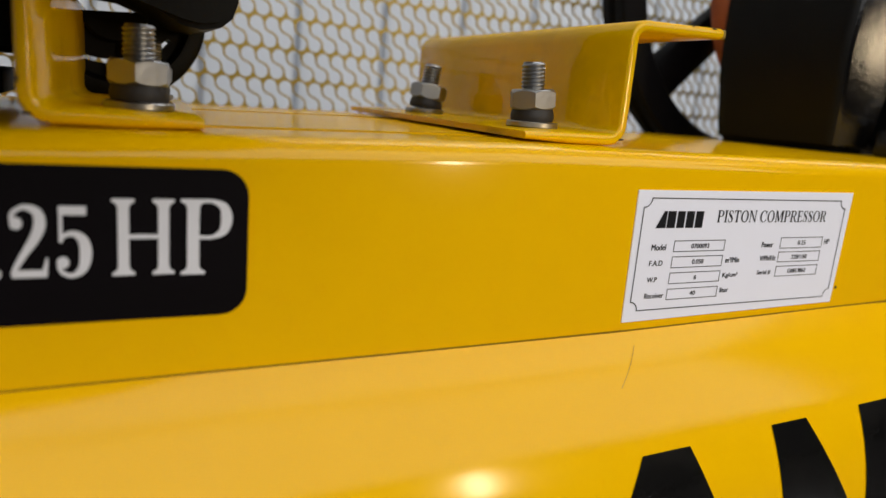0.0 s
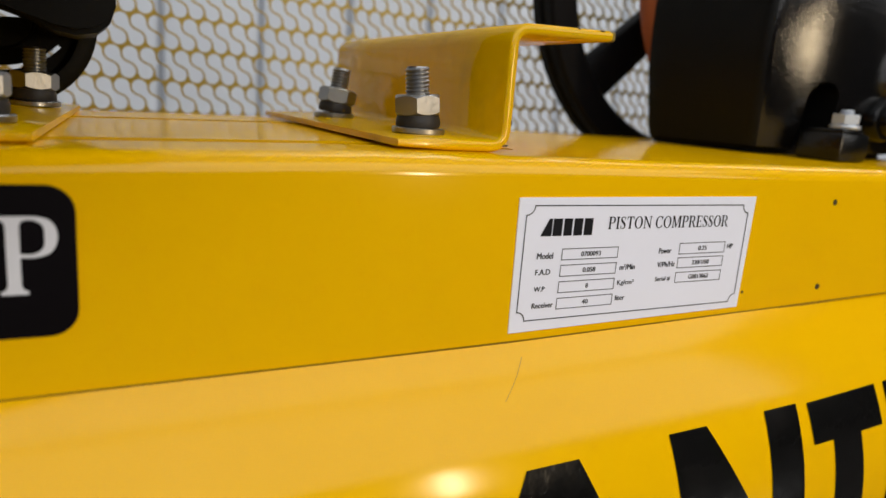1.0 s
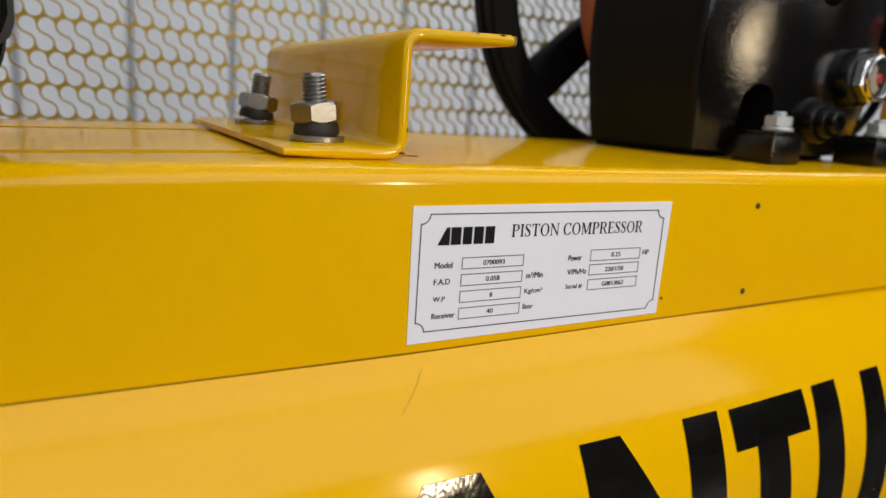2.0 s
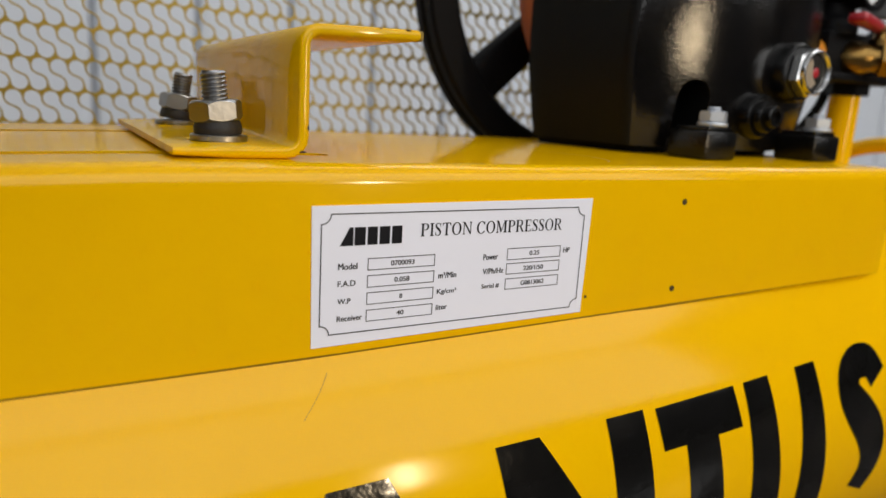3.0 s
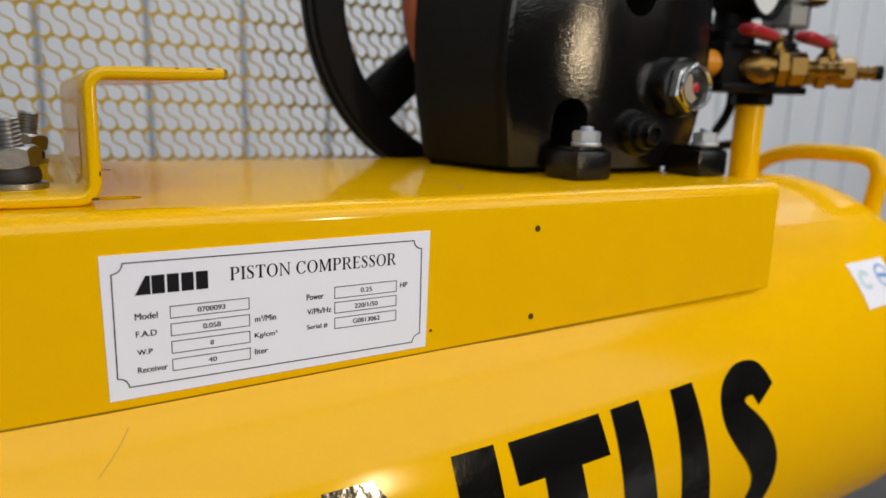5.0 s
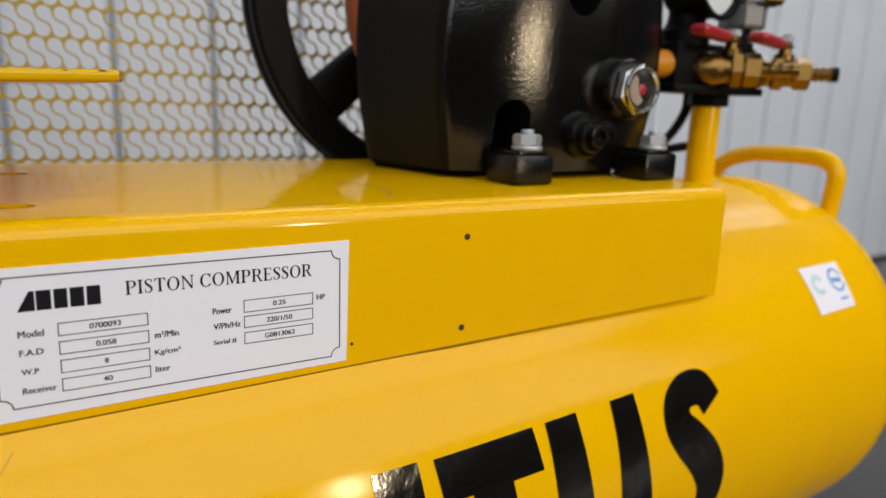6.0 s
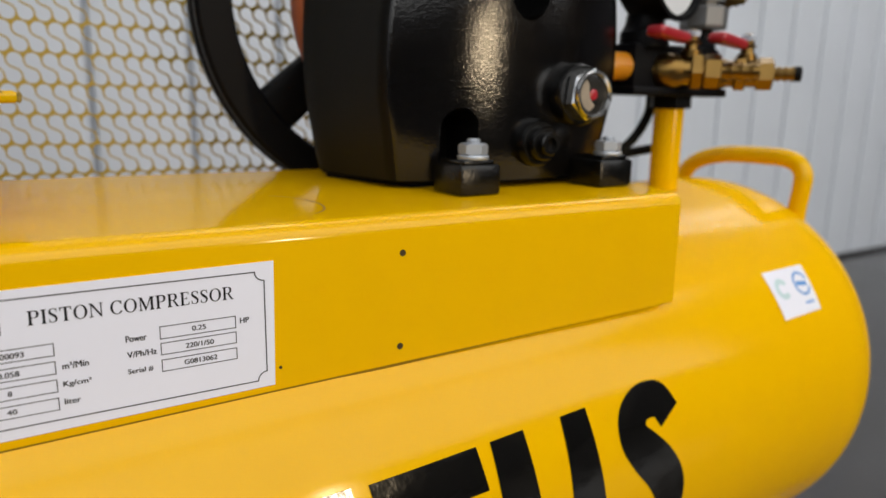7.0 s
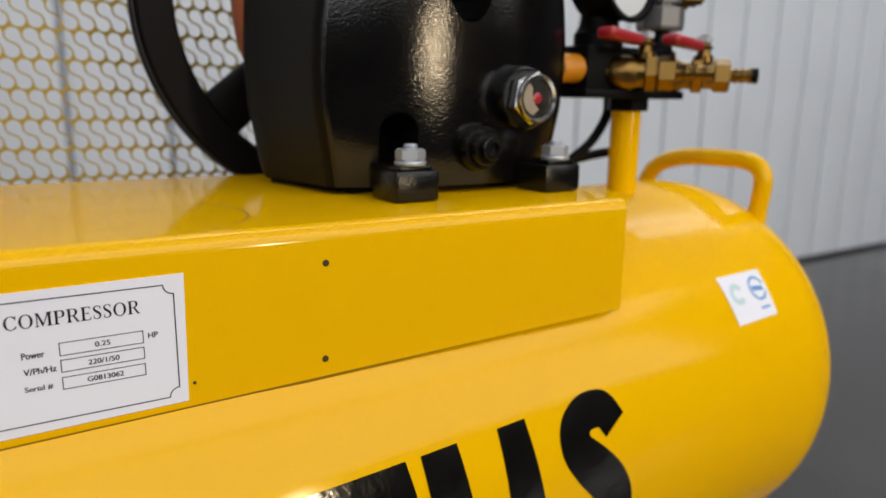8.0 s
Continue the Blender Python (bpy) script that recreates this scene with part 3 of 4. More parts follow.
part("printed_border", polyline(notched(3.1, 108.4, 415.2, 454.6, 3.2), 0.36), PRINT, saddle, "thin printed border", smooth=0)
for x0, x1, z0, z1 in ((19.2, 43.8, 435.9, 439.7), (19.2, 43.8, 430.1, 434.0), (19.2, 43.8, 424.3, 428.2), (19.2, 43.8, 418.5, 422.3), (73.9, 98.1, 436.0, 440.1), (73.9, 98.1, 430.6, 434.5), (73.9, 98.1, 424.9, 428.8)):
    part("printed_box", polyline([(x0, z0), (x1, z0), (x1, z1), (x0, z1)], 0.26), PRINT, saddle, smooth=0)
for words, x0, x1, z0, z1 in (
    ("Model", 8.9, 15.4, 436.5, 438.6), ("F.A.D", 8.9, 14.9, 431.0, 432.9), ("W.P", 9.0, 13.4, 425.2, 426.9), ("Receiver", 8.9, 17.6, 419.3, 421.2),
    ("0700093", 27.4, 36.0, 436.9, 438.6), ("0.058", 28.9, 34.4, 431.2, 432.9), ("8", 31.0, 32.0, 425.4, 427.0), ("40", 30.2, 32.8, 419.6, 421.2),
    ("m\u00b3/Min", 45.6, 52.7, 431.1, 433.2), ("Kg/cm\u00b2", 45.4, 53.1, 425.1, 427.3), ("liter", 45.3, 49.7, 419.8, 421.7),
    ("Power", 63.6, 69.7, 436.5, 438.6), ("V/Ph/Hz", 63.7, 72.5, 431.3, 433.3), ("Serial #", 63.6, 71.1, 425.8, 427.6),
    ("0.25", 83.8, 88.2, 437.2, 438.9), ("220/1/50", 81.5, 90.5, 431.6, 433.3), ("G0813062", 80.8, 91.4, 426.0, 427.7), ("HP", 99.6, 102.6, 437.3, 439.2),
):
    tagged(part("printed_line", fit_text(words, x0, x1, z0, z1, NP, 0.03 * (z1 - z0) + 0.05), PRINT, saddle, "small black printed lettering", smooth=0), kind="stuff")
tagged(part("printed_title", serif_text("PISTON COMPRESSOR", 37.9, 97.7, 446.2, 450.6, NP), PRINT, saddle, "black serif printed heading", smooth=0), kind="stuff")
for x0, x1, lean in ((9.3, 13.8, 3.2), (14.2, 18.0, 0.0), (18.7, 22.2, 0.0), (22.9, 26.6, 0.0), (27.3, 31.0, 0.0)):
    bm = bmesh.new()
    bm.faces.new([bm.verts.new((x * MM, NP * MM, z * MM)) for x, z in ((x0, 444.3), (x1, 444.3), (x1, 450.2), (x0 + lean, 450.2))])
    part("printed_logo_bar", bm, PRINT, saddle, "solid black printed logo bar", smooth=0)

# power label
part("power_label", extrude_profile(rounded(-199, -126, 423, 459.8, 6.5), -0.5, 0.05), STICKER_BLACK, saddle, "black rounded label with white power rating")
NP = -0.7
for word, x0, x1, z0, z1 in (("0", -193.6, -184.8, 433.9, 451.0), (".", -181.6, -179.0, 434.0, 436.6), ("2", -177.4, -169.9, 434.3, 450.9), ("5", -168.6, -161.1, 434.0, 450.6), ("H", -157.1, -143.2, 434.1, 452.4), ("P", -142.1, -129.7, 433.8, 452.5)):
    part("rating_letter", serif_text(word, x0, x1, z0, z1, NP), PRINT_WHITE, saddle, "large white printed character", smooth=0)


# ---- brackets with their bolts ----
def bracket_mesh(side, dx, drop, skew, y0=13.5, y1=183.0):
    """Folded Z of sheet steel with rounded edges; side +1: foot towards -x, upper lip towards +x."""
    t = 3.7
    z0, z1 = TOP + 0.1 + t / 2 - drop, (510.5 if side > 0 else 509.7) - drop
    rise = 1.0 if side > 0 else 0.0
    line = [(-37.6, z0), (-20, z0), (-3.4, z0)]
    line += [(-3.4 + 5.2 * math.sin(radians(a)), z0 + 5.2 - 5.2 * math.cos(radians(a))) for a in (22, 45, 68, 90)]
    line += [(1.8, 490), (1.8, z1 - 5)]
    line += [(6.8 - 5 * math.cos(radians(a)), z1 - 5 + 5 * math.sin(radians(a))) for a in (22, 45, 68, 90)]
    line += [(25, z1 + 0.1 + rise * 0.5), (40.6, z1 + 0.2 + rise), (42.2, z1 + 0.2 + rise)]
    line = [Vector((x * side + dx, z)) for x, z in line]
    normals = []
    for k in range(len(line)):
        d = (line[min(k + 1, len(line) - 1)] - line[max(k - 1, 0)]).normalized()
        normals.append(Vector((-d.y, d.x)))
    bm = bmesh.new()
    rows = []
    for y, f in ((y0, 0.45), (y0 + 0.3, 0.78), (y0 + 1.0, 1.0), (y0 + 40, 1.0), (y1 - 40, 1.0), (y1 - 1, 1.0), (y1 - 0.3, 0.78), (y1, 0.45)):
        ring = [p + n * t / 2 * f * (0.6 if k in (0, len(line) - 1) else 1) for k, (p, n) in enumerate(zip(line, normals))]
        ring += [p - n * t / 2 * f * (0.6 if k in (0, len(line) - 1) else 1) for k, (p, n) in reversed(list(enumerate(zip(line, normals))))]
        rows.append([bm.verts.new(((q.x + skew * (y - y0)) * MM, y * MM, q.y * MM)) for q in ring])
    m = len(rows[0])
    for a, b in zip(rows, rows[1:]):
        for k in range(m):
            bm.faces.new((a[k], a[(k + 1) % m], b[(k + 1) % m], b[k]))
    for r in (rows[0], rows[-1]):
        for k in range(m // 2 - 1):
            bm.faces.new((r[k], r[k + 1], r[m - 2 - k], r[m - 1 - k]))
    return bm


def hex_nut(x, y, z, af, h, bore, turn):
    """A hexagon nut whose corners are turned off to a cone at both faces."""
    bm = bmesh.new()
    n, flat = 8, af * math.cos(math.pi / 6)
    angles = [math.pi / 3 * (k // n) + math.pi / 3 * (k % n) / n for k in range(6 * n)]
    reach = [flat / math.cos((q % (math.pi / 3)) - math.pi / 6) for q in angles]

    def ring(radii, heights):
        return [bm.verts.new(((x + r * math.cos(q + turn)) * MM, (y + r * math.sin(q + turn)) * MM, (z + e) * MM)) for q, r, e in zip(angles, radii, heights)]

    drop = [0.25 + 0.75 * (r - flat) for r in reach]
    inner = [flat * 0.965] * len(angles)
    rings = [ring([bore] * len(angles), [0.0] * len(angles)), ring(inner, [0.0] * len(angles)), ring(reach, drop), ring(reach, [h - d for d in drop]), ring(inner, [h] * len(angles)), ring([bore] * len(angles), [h] * len(angles))]
    m = len(angles)
    for a, b in zip(rings, rings[1:]):
        for k in range(m):
            bm.faces.new((a[k], a[(k + 1) % m], b[(k + 1) % m], b[k]))
    return bm


def nut_and_bolt(parent, x, y, base, size=1.0, thread_top=22.0, black=True, turn=0.3, metal=ZINC, lean=0.0):
    """Washer, rubber or spring washer, hexagon nut and threaded end; heights above base."""
    s = size
    made = []
    o = (x, y, base)
    made.append(part("washer", lathe(o, (0, 0, 1), [(0, 4), (0, 8.9 * s), (0.3, 9.2 * s), (1.7, 9.2 * s), (2.0, 8.9 * s), (2.0, 4)], 40), metal, parent, "flat zinc washer"))
    h0 = 2.0
    if black:
        made.append(part("spring_washer", lathe((x, y, base + 2), (0.03, 0.02, 1), [(0, 4), (0, 7.4 * s), (1.2, 7.8 * s), (2.6, 7.7 * s), (4.4 * s, 7.2 * s), (4.4 * s, 4)], 36), RUBBER, parent, "black spring washer"))
        h0 += 4.4 * s
    af, h = 8.7 * s, 6.8 * s
    made.append(part("nut", hex_nut(x, y, base + h0, af, h, 4.2 * s, turn), metal, parent, "zinc hexagon nut", smooth=25))
    # thread: a climbing ridge
    bm = bmesh.new()
    pitch, r0, r1, seg = 1.35 * s, 3.65 * s, 4.2 * s, 24
    top = thread_top
    turns = int((top - h0) / pitch)
    rows = []
    for k in range(turns * seg + 1):
        q = 2 * math.pi * k / seg
        z = base + h0 + k / seg * pitch
        rows.append([bm.verts.new(((x + r * math.cos(q)) * MM, (y + r * math.sin(q)) * MM, (z + dz) * MM)) for r, dz in ((r0, 0), (r1, pitch * 0.42), (r1, pitch * 0.58), (r0, pitch))])
    for a, b in zip(rows, rows[1:]):
        for j in range(3):
            bm.faces.new((a[j], b[j], b[j + 1], a[j + 1]))
    end = base + h0 + turns * pitch
    lathe((x, y, base), (0, 0, 1), [(0, r0), (end - base + pitch * 0.6, r0), (end - base + pitch, r0 * 0.93), (end - base + pitch, 0)], seg, bm=bm)
    made.append(part("bolt", bm, metal, parent, "threaded zinc bolt end"))
    if lean:
        m = Matrix.Translation(Vector(o) * MM) @ Matrix.Rotation(radians(lean), 4, "Y") @ Matrix.Translation(Vector(o) * -MM)
        for ob in made[1:]:
            ob.data.transform(m)


brackets = []
for side, dx, drop, skew, bolts in ((1, 0.0, 0.0, 0.0, ((-19.4, 37.8, 0.06, -5.0), (-17.5, 134, 0.75, 8.0))), (-1, -172.5, 2.6, 0.072, ((-148.5, 40, 0.36, 0.0), (-139, 140, 0.2, 2.0)))):
    bracket = part("motor_bracket", bracket_mesh(side, dx, drop, skew), YELLOW_WORN, compressor, "folded yellow steel motor bracket with chipped edges", smooth=50)
    brackets.append((bracket, side, dx, drop))
    for bx, by, turn, lean in bolts:
        nut_and_bolt(bracket, bx, by, TOP + 3.7 - drop, 1.0, 21.6, True, turn, lean=lean)
    tip, lift = 42.15 * side + dx, 1.8 if side > 0 else 0.0
    part("bare_edge", box(min(tip - 0.9 * side, tip + 0.6 * side), max(tip - 0.9 * side, tip + 0.6 * side), 13.2, 20, 508.1 - drop + lift, 511.5 - drop + lift, 0.9), WORN_EDGE, bracket, "bare chipped sheet edge", smooth=0)

def chip(parent, x, y, z, sx, sy, sz, seed):
    """A small ragged fleck where the paint is gone."""
    rng = random.Random(seed)
    bm = bmesh.new()
    bmesh.ops.create_icosphere(bm, subdivisions=2, radius=1.0)
    for v in bm.verts:
        v.co *= 0.75 + 0.5 * rng.random()
        v.co = Vector((x + v.co.x * sx, y + v.co.y * sy, z + v.co.z * sz)) * MM
    part("paint_chip", bm, CHIP, parent, "dark chip in the paint")


for bracket, side, dx, drop in brackets:
    for k, (x, y, z, sx, sy, sz) in enumerate(((1.4, 13.7, 472.4, 1.3, 0.3, 0.4), (3.1, 13.7, 480, 0.3, 0.25, 0.8), (27, 13.8, 512.7, 0.6, 0.35, 0.2), (37, 13.8, 513.0, 1.4, 0.4, 0.25))):
        chip(bracket, x * side + dx, y, z - drop, sx, sy, sz, k + 7 * side)

# ---- motor ----
motor_outline = [(-300, 640), (-300, 484), (-240, 484), (-184, 484), (-177, 486), (-172, 498), (-168, 509), (-161, 510.5), (-150, 509), (-139, 503.5), (-131, 499), (-124, 498), (-117, 499.5), (-113, 503), (-111, 509), (-111, 640)]
motor = part("motor", extrude_profile(motor_outline, 100, 148, bevel=2.0), MOTOR_BLACK, compressor, "black electric motor with a rounded end shield")
part("motor_foot", box(-300, -186, 100, 150, 470.3, 479, 1.5), MOTOR_BLACK, motor, "black motor foot rail")
pulley = part("motor_pulley", lathe((-151, 150, 505), (0, 1, 0), [(0, 0), (0, 12), (2, 13), (6, 13), (6, 27), (0, 29), (0, 33), (2, 35.5), (8, 35.5), (11, 31), (14, 35.5), (20, 35.5), (22, 33), (22, 0)], 64), MOTOR_BLACK, motor, "black belt pulley on the motor with narrow openings")
crescent = [(-154 + 33.4 * math.sin(radians(a)), 517 - 33.4 * math.cos(radians(a))) for a in range(-36, 51, 6)] + [(-154 + 31.5 * math.sin(radians(a)), 517 - 31.5 * math.cos(radians(a))) for a in range(48, -37, -6)]
cut(pulley, part("cutter", extrude_profile(crescent, 140, 180), MOTOR_BLACK, smooth=0))
cut(pulley, part("cutter", extrude_profile([(-168, 503), (-150, 504.2), (-139, 505.2), (-150, 509), (-160, 509.5), (-168, 508)], 140, 180), MOTOR_BLACK, smooth=0))
# the housing is enlarged out of view so that it shades the left bracket
part("motor_body", lathe((-208, -96, 611), (0, 1, 0), [(0, 0), (0, 70), (6, 100), (16, 113), (240, 113), (240, 0)], 72), MOTOR_BLACK, motor, "large black motor housing")

# ---- pump ----
PX = 262.0


def crankcase_mesh():
    """Rings of (height, front half-width, rear half-width, front y); the front bellies out, the sides widen to the rear."""
    levels = ((474, 61, 75.5, 55), (484, 63, 78, 53.4), (496, 65, 80, 52.2), (512, 68, 83, 51), (530, 69, 84, 50), (548, 68.5, 84, 49.2), (566, 66, 82.5, 48.6), (590, 61, 80, 48.4), (640, 52, 70, 52), (690, 47, 62, 60))
    bm = bmesh.new()
    prev = None
    for z, hf, hb, y0 in levels:
        pts = []
        n = 20
        for k in range(n + 1):
            u = -1 + 2 * k / n
            pts.append((PX + hf * u, y0 + 15 * (u - 0.08) ** 2 - 0.4))
        yl, yr = y0 + 16.5, y0 + 11.7
        bend = [(9 * math.sin(radians(q)), 9 - 9 * math.cos(radians(q))) for q in (28, 42, 56, 70, 84)]
        pts += [(PX + hf + e - 4.2, yr + d - 1.0) for e, d in bend] + [(PX + hb - 3, 128), (PX + hb, 134), (PX + hb, 140)]
        pts += [(PX - hb, 140), (PX - hb, 134), (PX - hb + 3, 128)] + [(PX - hf - e + 4.2, yl + d - 1.0) for e, d in reversed(bend)]
        ring = [bm.verts.new((x * MM, y * MM, z * MM)) for x, y in pts]
        if prev:
            m = len(ring)
            for k in range(m):
                bm.faces.new((prev[k], prev[(k + 1) % m], ring[(k + 1) % m], ring[k]))
        else:
            bm.faces.new(ring[::-1])
        prev = ring
    bm.faces.new(prev)
    return bm


pump = part("pump_crankcase", crankcase_mesh(), BLACK_CAST, compressor, "black rough-cast pump crankcase", smooth=60)


def cutter_arch(cx, half, z0, z1, y0, y1):
    pts = [(cx - half, z0), (cx + half, z0)] + [(cx + half * math.cos(radians(a)), z1 - half + half * math.sin(radians(a))) for a in range(0, 181, 20)]
    return part("cutter", extrude_profile(pts, y0, y1), BLACK, smooth=0)


cut(pump, cutter_arch(226, 9.2, 470, 510, 30, 84))
bm = extrude_profile([(260 + 12 * math.sin(radians(a)), 568 + 16 * math.cos(radians(a))) for a in range(0, 360, 20)], 20, 75)
cut(pump, part("cutter", bm, BLACK, smooth=0))
# the cast front cover is glossier than the flanks of the case
pump.data.materials.append(CASE_BLACK)
for face in pump.data.polygons:
    if abs(face.normal.x) > 0.7 or face.normal.y > 0.3 or face.center.y > 0.09:
        face.material_index = 1
bm = bmesh.new()
low = [bm.verts.new((x * MM, y * MM, (TOP + 0.2) * MM)) for x, y in ((PX - 55, 73), (PX + 55, 73), (PX + 78, 142), (PX - 75, 142))]
high = [bm.verts.new((x * MM, y * MM, 478 * MM)) for x, y in ((PX - 55, 73), (PX + 55, 73), (PX + 78, 142), (PX - 75, 142))]
bm.faces.new(low)
bm.faces.new(high)
for k in range(4):
    bm.faces.new((low[k], low[(k + 1) % 4], high[(k + 1) % 4], high[k]))
bmesh.ops.bevel(bm, geom=list(bm.edges), offset=0.0025, segments=2, affect="EDGES")
part("base_flange", bm, BLACK, pump, "black cast base flange")
for x0, x1, y0, y1 in ((210.8, 233.8, 33, 58), (297.4, 321, 33, 58), (211.5, 234.5, 138, 160), (298, 321.5, 138, 160)):
    part("pump_foot", box(x0 + 3, x1 - 3, y0 + 2, y1 - 2, 484, 486.6, 0.8, bm=box(x0, x1, y0, y1, TOP + 0.2, 484.6, 1.8)), SEMI_BLACK, pump, "square black cast foot")
    nut_and_bolt(pump, (x0 + x1) / 2, y0 + 7.5 if y0 < 100 else y1 - 9, 486.6, 0.8, 8.6, False, 0.5, DULL_ZINC)

# sight glass, facing forwards
SG = (291.5, 48, 517.5)
part("sight_boss", lathe(SG, (0, -1, 0), [(-6, 0), (-6, 16), (3.5, 16), (5, 14.8), (5, 0)], 40), SEMI_BLACK, pump, "round black cast boss")
part("sight_nut", lathe(SG, (0, -1, 0), [(5, 8), (5, 12.6), (6, 13.3), (10.5, 13.3), (11.5, 12.4), (11.5, 8)], 6, turn=0.35), CHROME, pump, "chrome hexagon sight-glass nut", smooth=20)
part("sight_ring", lathe(SG, (0, -1, 0), [(11.5, 9.9), (11.5, 11.9), (13.4, 11.9), (14.2, 11.4), (14.2, 10.6), (12.8, 9.9)], 48), CHROME, pump, "chrome sight-glass bezel")
part("sight_glass", lathe(SG, (0, -1, 0), [(11.0, 0), (11.0, 10), (12.2, 9.8), (12.6, 5), (12.7, 0)], 40), DARK_GLASS, pump, "dark round oil sight glass")
film_pts = [(SG[0] + 8.6 * math.cos(radians(a)), SG[2] + 8.6 * math.sin(radians(a))) for a in range(125, 256, 10)] + [(SG[0] + 1.2, SG[2] - 5.5), (SG[0] - 1.8, SG[2] - 2.5), (SG[0] - 3.0, SG[2] + 1.5), (SG[0] - 3.2, SG[2] + 5)]
part("oil_film", extrude_profile(film_pts, SG[1] - 12.75, SG[1] - 12.0), CREAM, pump, "cream oil film behind the glass", smooth=0)
part("sight_dot", lathe((SG[0], SG[1] - 12.8, SG[2]), (0, -1, 0), [(0, 0), (0, 2.7), (0.15, 2.5), (0.15, 0)], 20), RED, pump, "red oil level dot")
DP = (267, 50, 493)
part("drain_plug", lathe(DP, (0, -1, 0), [(-4, 0), (-4, 12), (3, 12), (4.6, 10.8), (4.6, 8.6), (8, 8.6), (9, 7.8), (9, 5.8), (12.6, 5.8), (13.2, 5.2), (13.2, 3.2), (10.5, 3.2), (10.5, 0)], 32), SEMI_BLACK, pump, "stepped black drain plug")
part("rear_cover", lathe((PX, 140.5, 566), (0, 1, 0), [(0, 0), (0, 84), (2, 85.5), (13, 85.5), (15, 84), (15, 0)], 64), PRIMER, pump, "rust-red primed rear cover")

# ---- flywheel ----
FC, FR = (257.0, 193.0, 571.0), 124.0
flywheel = part("flywheel", lathe((FC[0], 184, FC[2]), (0, 1, 0), [(0, FR - 19), (0, FR - 2), (2, FR), (8, FR), (11, FR - 5), (14, FR), (20, FR), (22, FR - 2), (22, FR - 19), (20, FR - 21), (2, FR - 21), (0, FR - 19)], 96), BLACK, compressor, "black cast flywheel rim with spokes")
part("hub", lathe((FC[0], 150, FC[2]), (0, 1, 0), [(0, 0), (0, 26), (56, 26), (56, 0)], 36), BLACK, flywheel)
for k in range(5):
    q = radians(221 + 72 * k)
    bm = box(15, FR - 14, -7, 7, -13.6, 14, 4, 2)
    for v in bm.verts:
        v.co.z *= (1.0 + 5.0 * max(0.0, v.co.x - 0.06)) * (0.72 if v.co.z > 0 else 1.0)
    bm.transform(Matrix.Translation(Vector(FC) * MM) @ Matrix.Rotation(-q, 4, "Y"))
    part("spoke", bm, BLACK, flywheel)

# ---- belt guard ----
GY, GX0, GX1, GZ0, GZ1 = 248.0, -329.45, 430.0, 413.5, 740.0
CW, CH = 8.95, 17.55


def guard_mesh():
    """Pierced sheet: staggered rows of leaning dumb-bell holes, parted by S-shaped webs."""
    rho, w, lean = CW / 2, 0.47, 7.8
    zt, zb = -(rho - 0.3), -(CH - rho + 0.3)
    bx = lean - CW
    lx = bx + CW

    def arc(cx, cz, r, a0, a1, n):
        return [(cx + r * math.cos(radians(a0 + (a1 - a0) * k / n)), cz + r * math.sin(radians(a0 + (a1 - a0) * k / n))) for k in range(n + 1)]

    n1, n2 = 5, 6
    out = [(-rho, zt * k / n1) for k in range(n1 + 1)] + arc(0, zt, rho, 180, 252, n2)[1:] + arc(bx, zb, rho, 72, 0, n2) + [(bx + rho, zb + (-CH - zb) * k / n1) for k in range(1, n1 + 1)]
    hole = arc(0, zt, rho - w, 90, 180, n1) + arc(0, zt, rho - w, 180, 252, n2)[1:] + arc(bx, zb, rho + w, 72, 0, n2) + arc(lx, zb, rho - w, 180, 270, n1)[1:]
    outline = out + [(lx - x, -CH - z) for x, z in out]
    inner = hole + [(lx - x, -CH - z) for x, z in hole]
    m = len(outline)
    verts, faces = [], []
    nx, nz = int((GX1 - GX0) / CW), int((GZ1 - GZ0) / CH)
    for j in range(nz):
        for i in range(nx):
            ox, oz = GX0 + i * CW + (j % 2) * CW / 2, GZ0 + (j + 1) * CH
            b = len(verts)
            for ring, y in ((outline, GY), (inner, GY), (inner, GY + 1.0)):
                verts += [((ox + x) * MM, y * MM, (oz + z) * MM) for x, z in ring]
            for k in range(m):
                k2 = (k + 1) % m
                faces.append((b + k, b + k2, b + m + k2, b + m + k))
                faces.append((b + m + k, b + m + k2, b + 2 * m + k2, b + 2 * m + k))
    me = bpy.data.meshes.new("guard_mesh")
    me.from_pydata(verts, [], faces)
    me.materials.append(GUARD_YELLOW_SHADED)
    return me


guard = part("belt_guard", box(GX0 - 8, GX0, GY - 12, GY + 4, GZ0, GZ1, 1.5), YELLOW, compressor, "yellow pierced sheet belt guard")
sheet = new("guard_mesh", guard_mesh())
sheet.parent = guard
tagged(sheet, "yellow sheet pierced with rows of wavy slots", kind="stuff")

# ---- pressure manifold on its post ----
MX, MY = 415.0, 92.0
post = part("manifold_post", lathe((MX, MY, 448), (0, 0, 1), [(0, 0), (0, 9.6), (64, 9.6), (64, 0)], 36), YELLOW, compressor, "yellow steel pipe post")
part("post_collar", lathe((MX, MY, 511), (0, 0, 1), [(0, 0), (0, 13), (1, 14), (10, 14), (11, 13), (11, 0)], 6, turn=0.2), BLACK, post, "black hexagon collar", smooth=20)
manifold = part("manifold_block", box(365, 444, 78, 108, 521, 550, 2.5), BLACK, compressor, "black pressure manifold block")
part("manifold_plate", box(359, 446, 72, 110, 519, 524, 1), BLACK, manifold)
part("side_pipe", lathe((367, 88, 536), (-1, 0, 0), [(0, 0), (0, 8.6), (14, 8.6), (17, 7.4), (17, 0)], 32), ORANGE, manifold, "orange painted pipe stub")


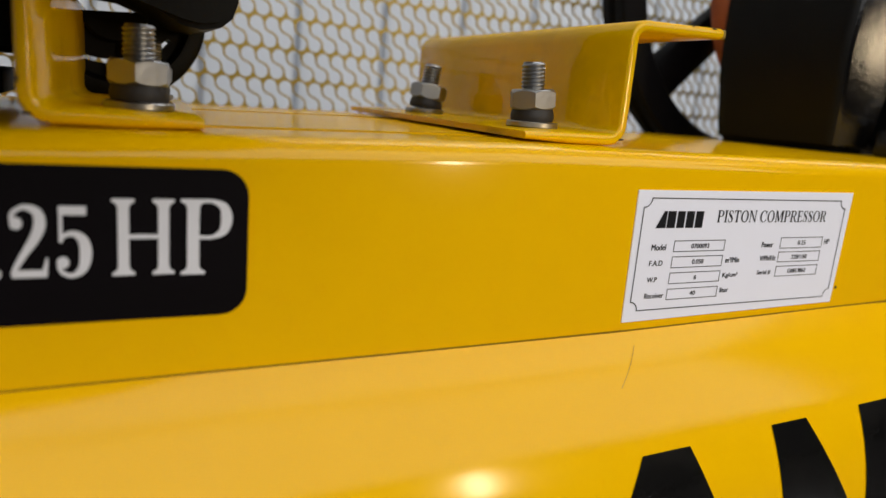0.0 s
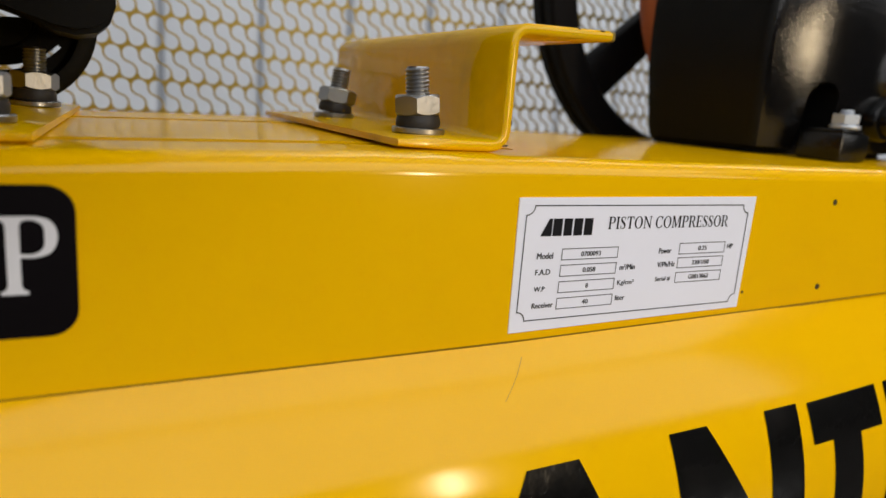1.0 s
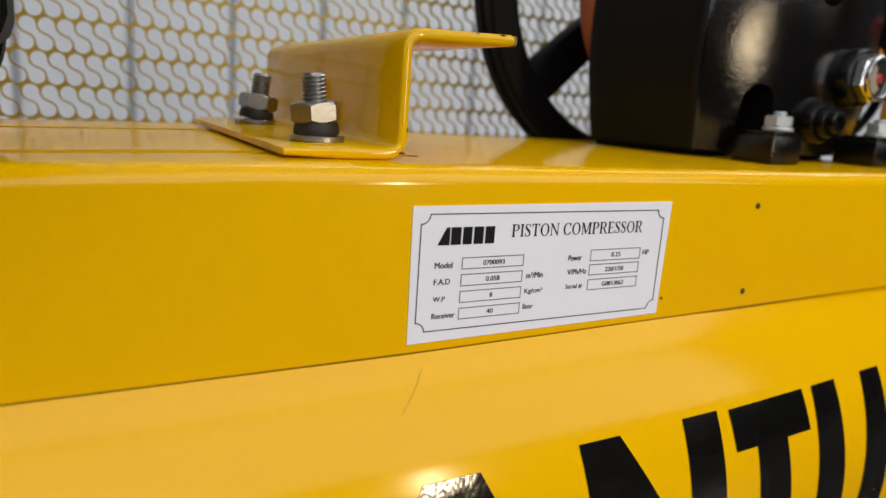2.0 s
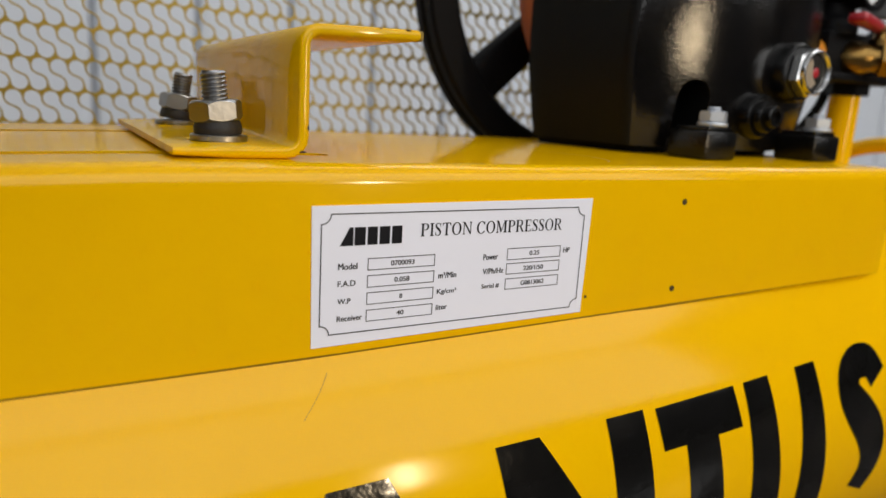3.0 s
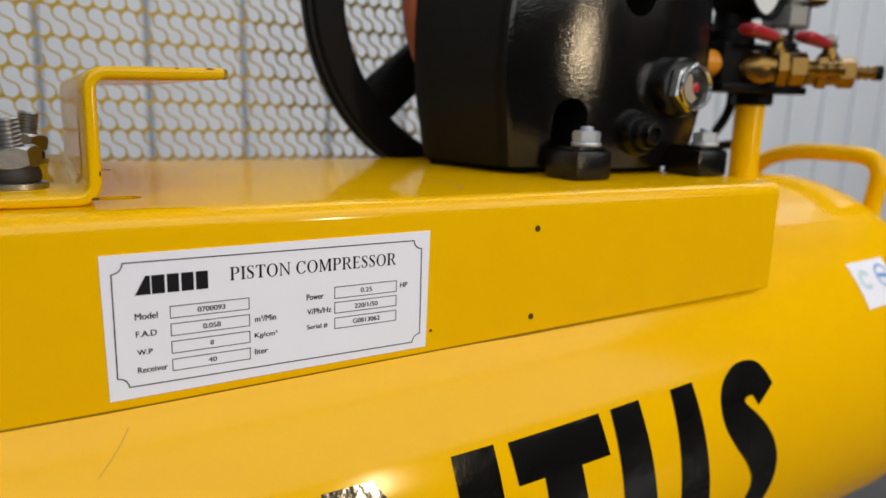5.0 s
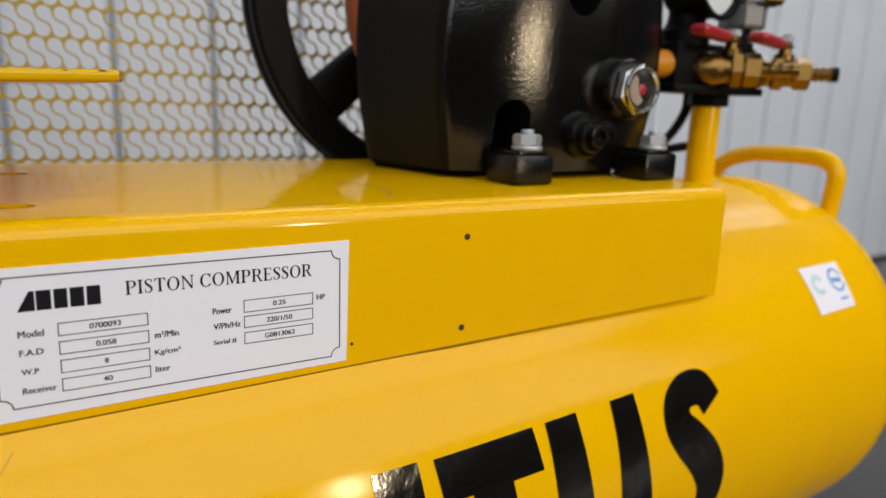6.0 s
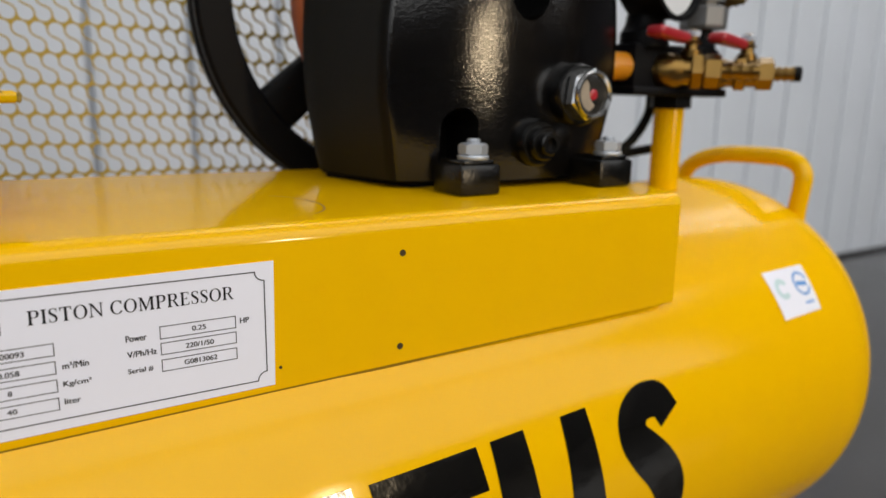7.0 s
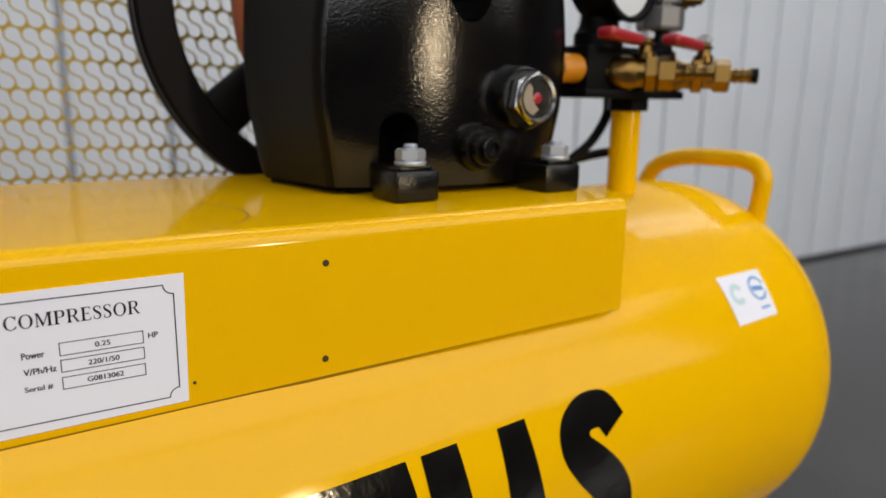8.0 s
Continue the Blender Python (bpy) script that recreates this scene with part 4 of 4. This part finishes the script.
for x, y, z, lx in ((388, 82, 534, 0), (433, 84, 534, 1)):
    d = Vector((0.66, -0.75, 0)).normalized()
    o = Vector((x, y, z))
    part("ball_valve", lathe(o, d, [(-8, 0), (-8, 8), (-1, 8), (-1, 9.6), (1, 10.4), (4, 10.9), (9, 10.9), (12, 10.4), (15, 9.2), (17, 8.4), (34 if lx else 28, 8.4), (34 if lx else 28, 0)], 28), BRASS, manifold, "brass ball valve body")
    part("valve_collar", lathe(o + d * 20.5, d, [(0, 6), (0, 10.6), (0.8, 11.6), (6.2, 11.6), (7, 10.6), (7, 6)], 6, turn=0.15), BRASS, manifold, "brass hexagon collar", smooth=20)
    part("hose_nut", lathe(o + d * (34 if lx else 28), d, [(0, 0), (0, 9.6), (1, 10.4), (9, 10.4), (10, 9.6), (10, 0)], 6, turn=0.4), BRASS, manifold, "brass hexagon hose nut", smooth=20)
    if lx:
        part("hose_tail", lathe(o + d * 44, d, [(0, 0), (0, 4.0), (2, 4.0), (4, 5.0), (4.2, 4.0), (6, 4.0), (8, 5.0), (8.2, 4.0), (10, 4.0), (12, 5.0), (12.2, 3.9), (15, 3.9), (15, 0)], 24), BRASS, manifold, "ribbed brass hose tail")
    else:
        part("hose_tail", lathe(o + d * 38, d, [(0, 0), (0, 4.4), (3, 4.4), (6, 5.6), (6.2, 4.4), (9, 4.4), (12, 5.6), (12.2, 4.4), (15, 4.4), (18, 5.6), (18.2, 4.2), (22, 4.2), (22, 2.6), (18, 2.6), (18, 0)], 24), BRASS, manifold, "ribbed brass hose tail")
    if lx:
        part("tail_tip", lathe(o + d * 56.6, d, [(0, 0), (0, 4.6), (2.5, 4.9), (4.2, 4.6), (4.2, 0)], 20), MOTOR_BLACK, manifold, "dark tip of the hose tail")
    top = o + d * (27.5 if lx else 20)
    part("valve_stem", lathe(top, (0, 0, 1), [(8, 0), (8, 6.2), (12, 6.2), (12.4, 4.6), (15, 4), (21, 4), (21, 3), (24.5, 3), (25, 2.2), (25, 0)], 20), BRASS, manifold, "brass valve spindle")
    part("lever_nut", lathe(top, (0, 0, 1), [(20.5, 3), (20.5, 4.9), (23.6, 4.9), (24, 4.3), (24, 3)], 6, turn=0.2), DULL_ZINC, manifold, "small zinc lever nut", smooth=20)
    bm = box(-14, 5, -4, 4, 16.2, 18.4, 0.8)
    bm.transform(Matrix.Translation(Vector(top) * MM) @ Matrix.Rotation(radians(12), 4, "Z"))
    part("lever_strap", bm, BRASS, manifold, "bare metal end of the lever", smooth=0)
    bm = box(-46, -7, -6, 6, 15.0 - lx, 21.4 - lx, 2.8, 3)
    for v in bm.verts:
        if v.co.x > -0.010:
            v.co.y *= 0.7
    for v in bm.verts:
        if v.co.x < -0.006:
            v.co.z = v.co.z + 0.0025 * min(1, (-0.006 - v.co.x) / 0.012)
    bm.transform(Matrix.Translation(Vector(top) * MM) @ Matrix.Rotation(radians(12), 4, "Z"))
    part("valve_lever", bm, RED, manifold, "red coated valve lever")

# gauge, facing forwards
G = Vector((386, 82, 593))
gd = Vector((0.2, -0.97, 0.05))
gauge = part("pressure_gauge", lathe(G, gd, [(-16, 0), (-16, 26), (-12, 29), (8, 29), (11, 31), (13, 31), (13, 28), (9, 27.5), (9, 0)], 48), BLACK, compressor, "black round pressure gauge with a white dial")
part("dial", lathe(G + gd.normalized() * 9.2, gd, [(0, 0), (0, 27), (0.3, 27), (0.3, 0)], 40), DIAL, gauge, "white gauge dial")
part("gauge_stem", lathe((382, 88, 548), (0, 0, 1), [(0, 0), (0, 15), (9, 15), (10, 14), (14, 12), (22, 11), (22, 0)], 12), BLACK, gauge)
switch = part("relief_valve", lathe((434, 86, 562), (0, 0, 1), [(0, 0), (0, 14), (2, 15), (13, 15), (14, 14), (14, 9), (17, 9), (17, 12.5), (34, 12.5), (35, 0)], 8), GREY_METAL, compressor, "grey metal relief valve above the manifold", smooth=20)
part("relief_stem", lathe((434, 86, 549), (0, 0, 1), [(0, 0), (0, 9), (4, 9), (5, 6.5), (14, 6.5), (14, 0)], 20), BLACK, switch, "short black threaded stem")
part("relief_cap", lathe((446, 84, 584), (1, -0.2, 0), [(0, 0), (0, 7), (1, 8), (7, 8), (8, 6), (14, 6), (14, 4.5), (19, 4.5), (19, 0)], 6, turn=0.3), BRASS, switch, "dull brass side cap", smooth=20)

part("air_hose", tube([(410, 104, 522), (411, 106, 507), (403, 112, 489), (386, 118, 475.5), (374, 121, 473), (384, 119, 475), (402, 115, 480), (424, 108, 484)], 3.2), MOTOR_BLACK, compressor, "thin black rubber hose")

# legs below the tank
for x in (-280, 400):
    for y in (30, 162):
        part("leg", box(x - 14, x + 14, y - 3, y + 3, 0, 230, 1.0), YELLOW, compressor, "yellow flat steel leg")
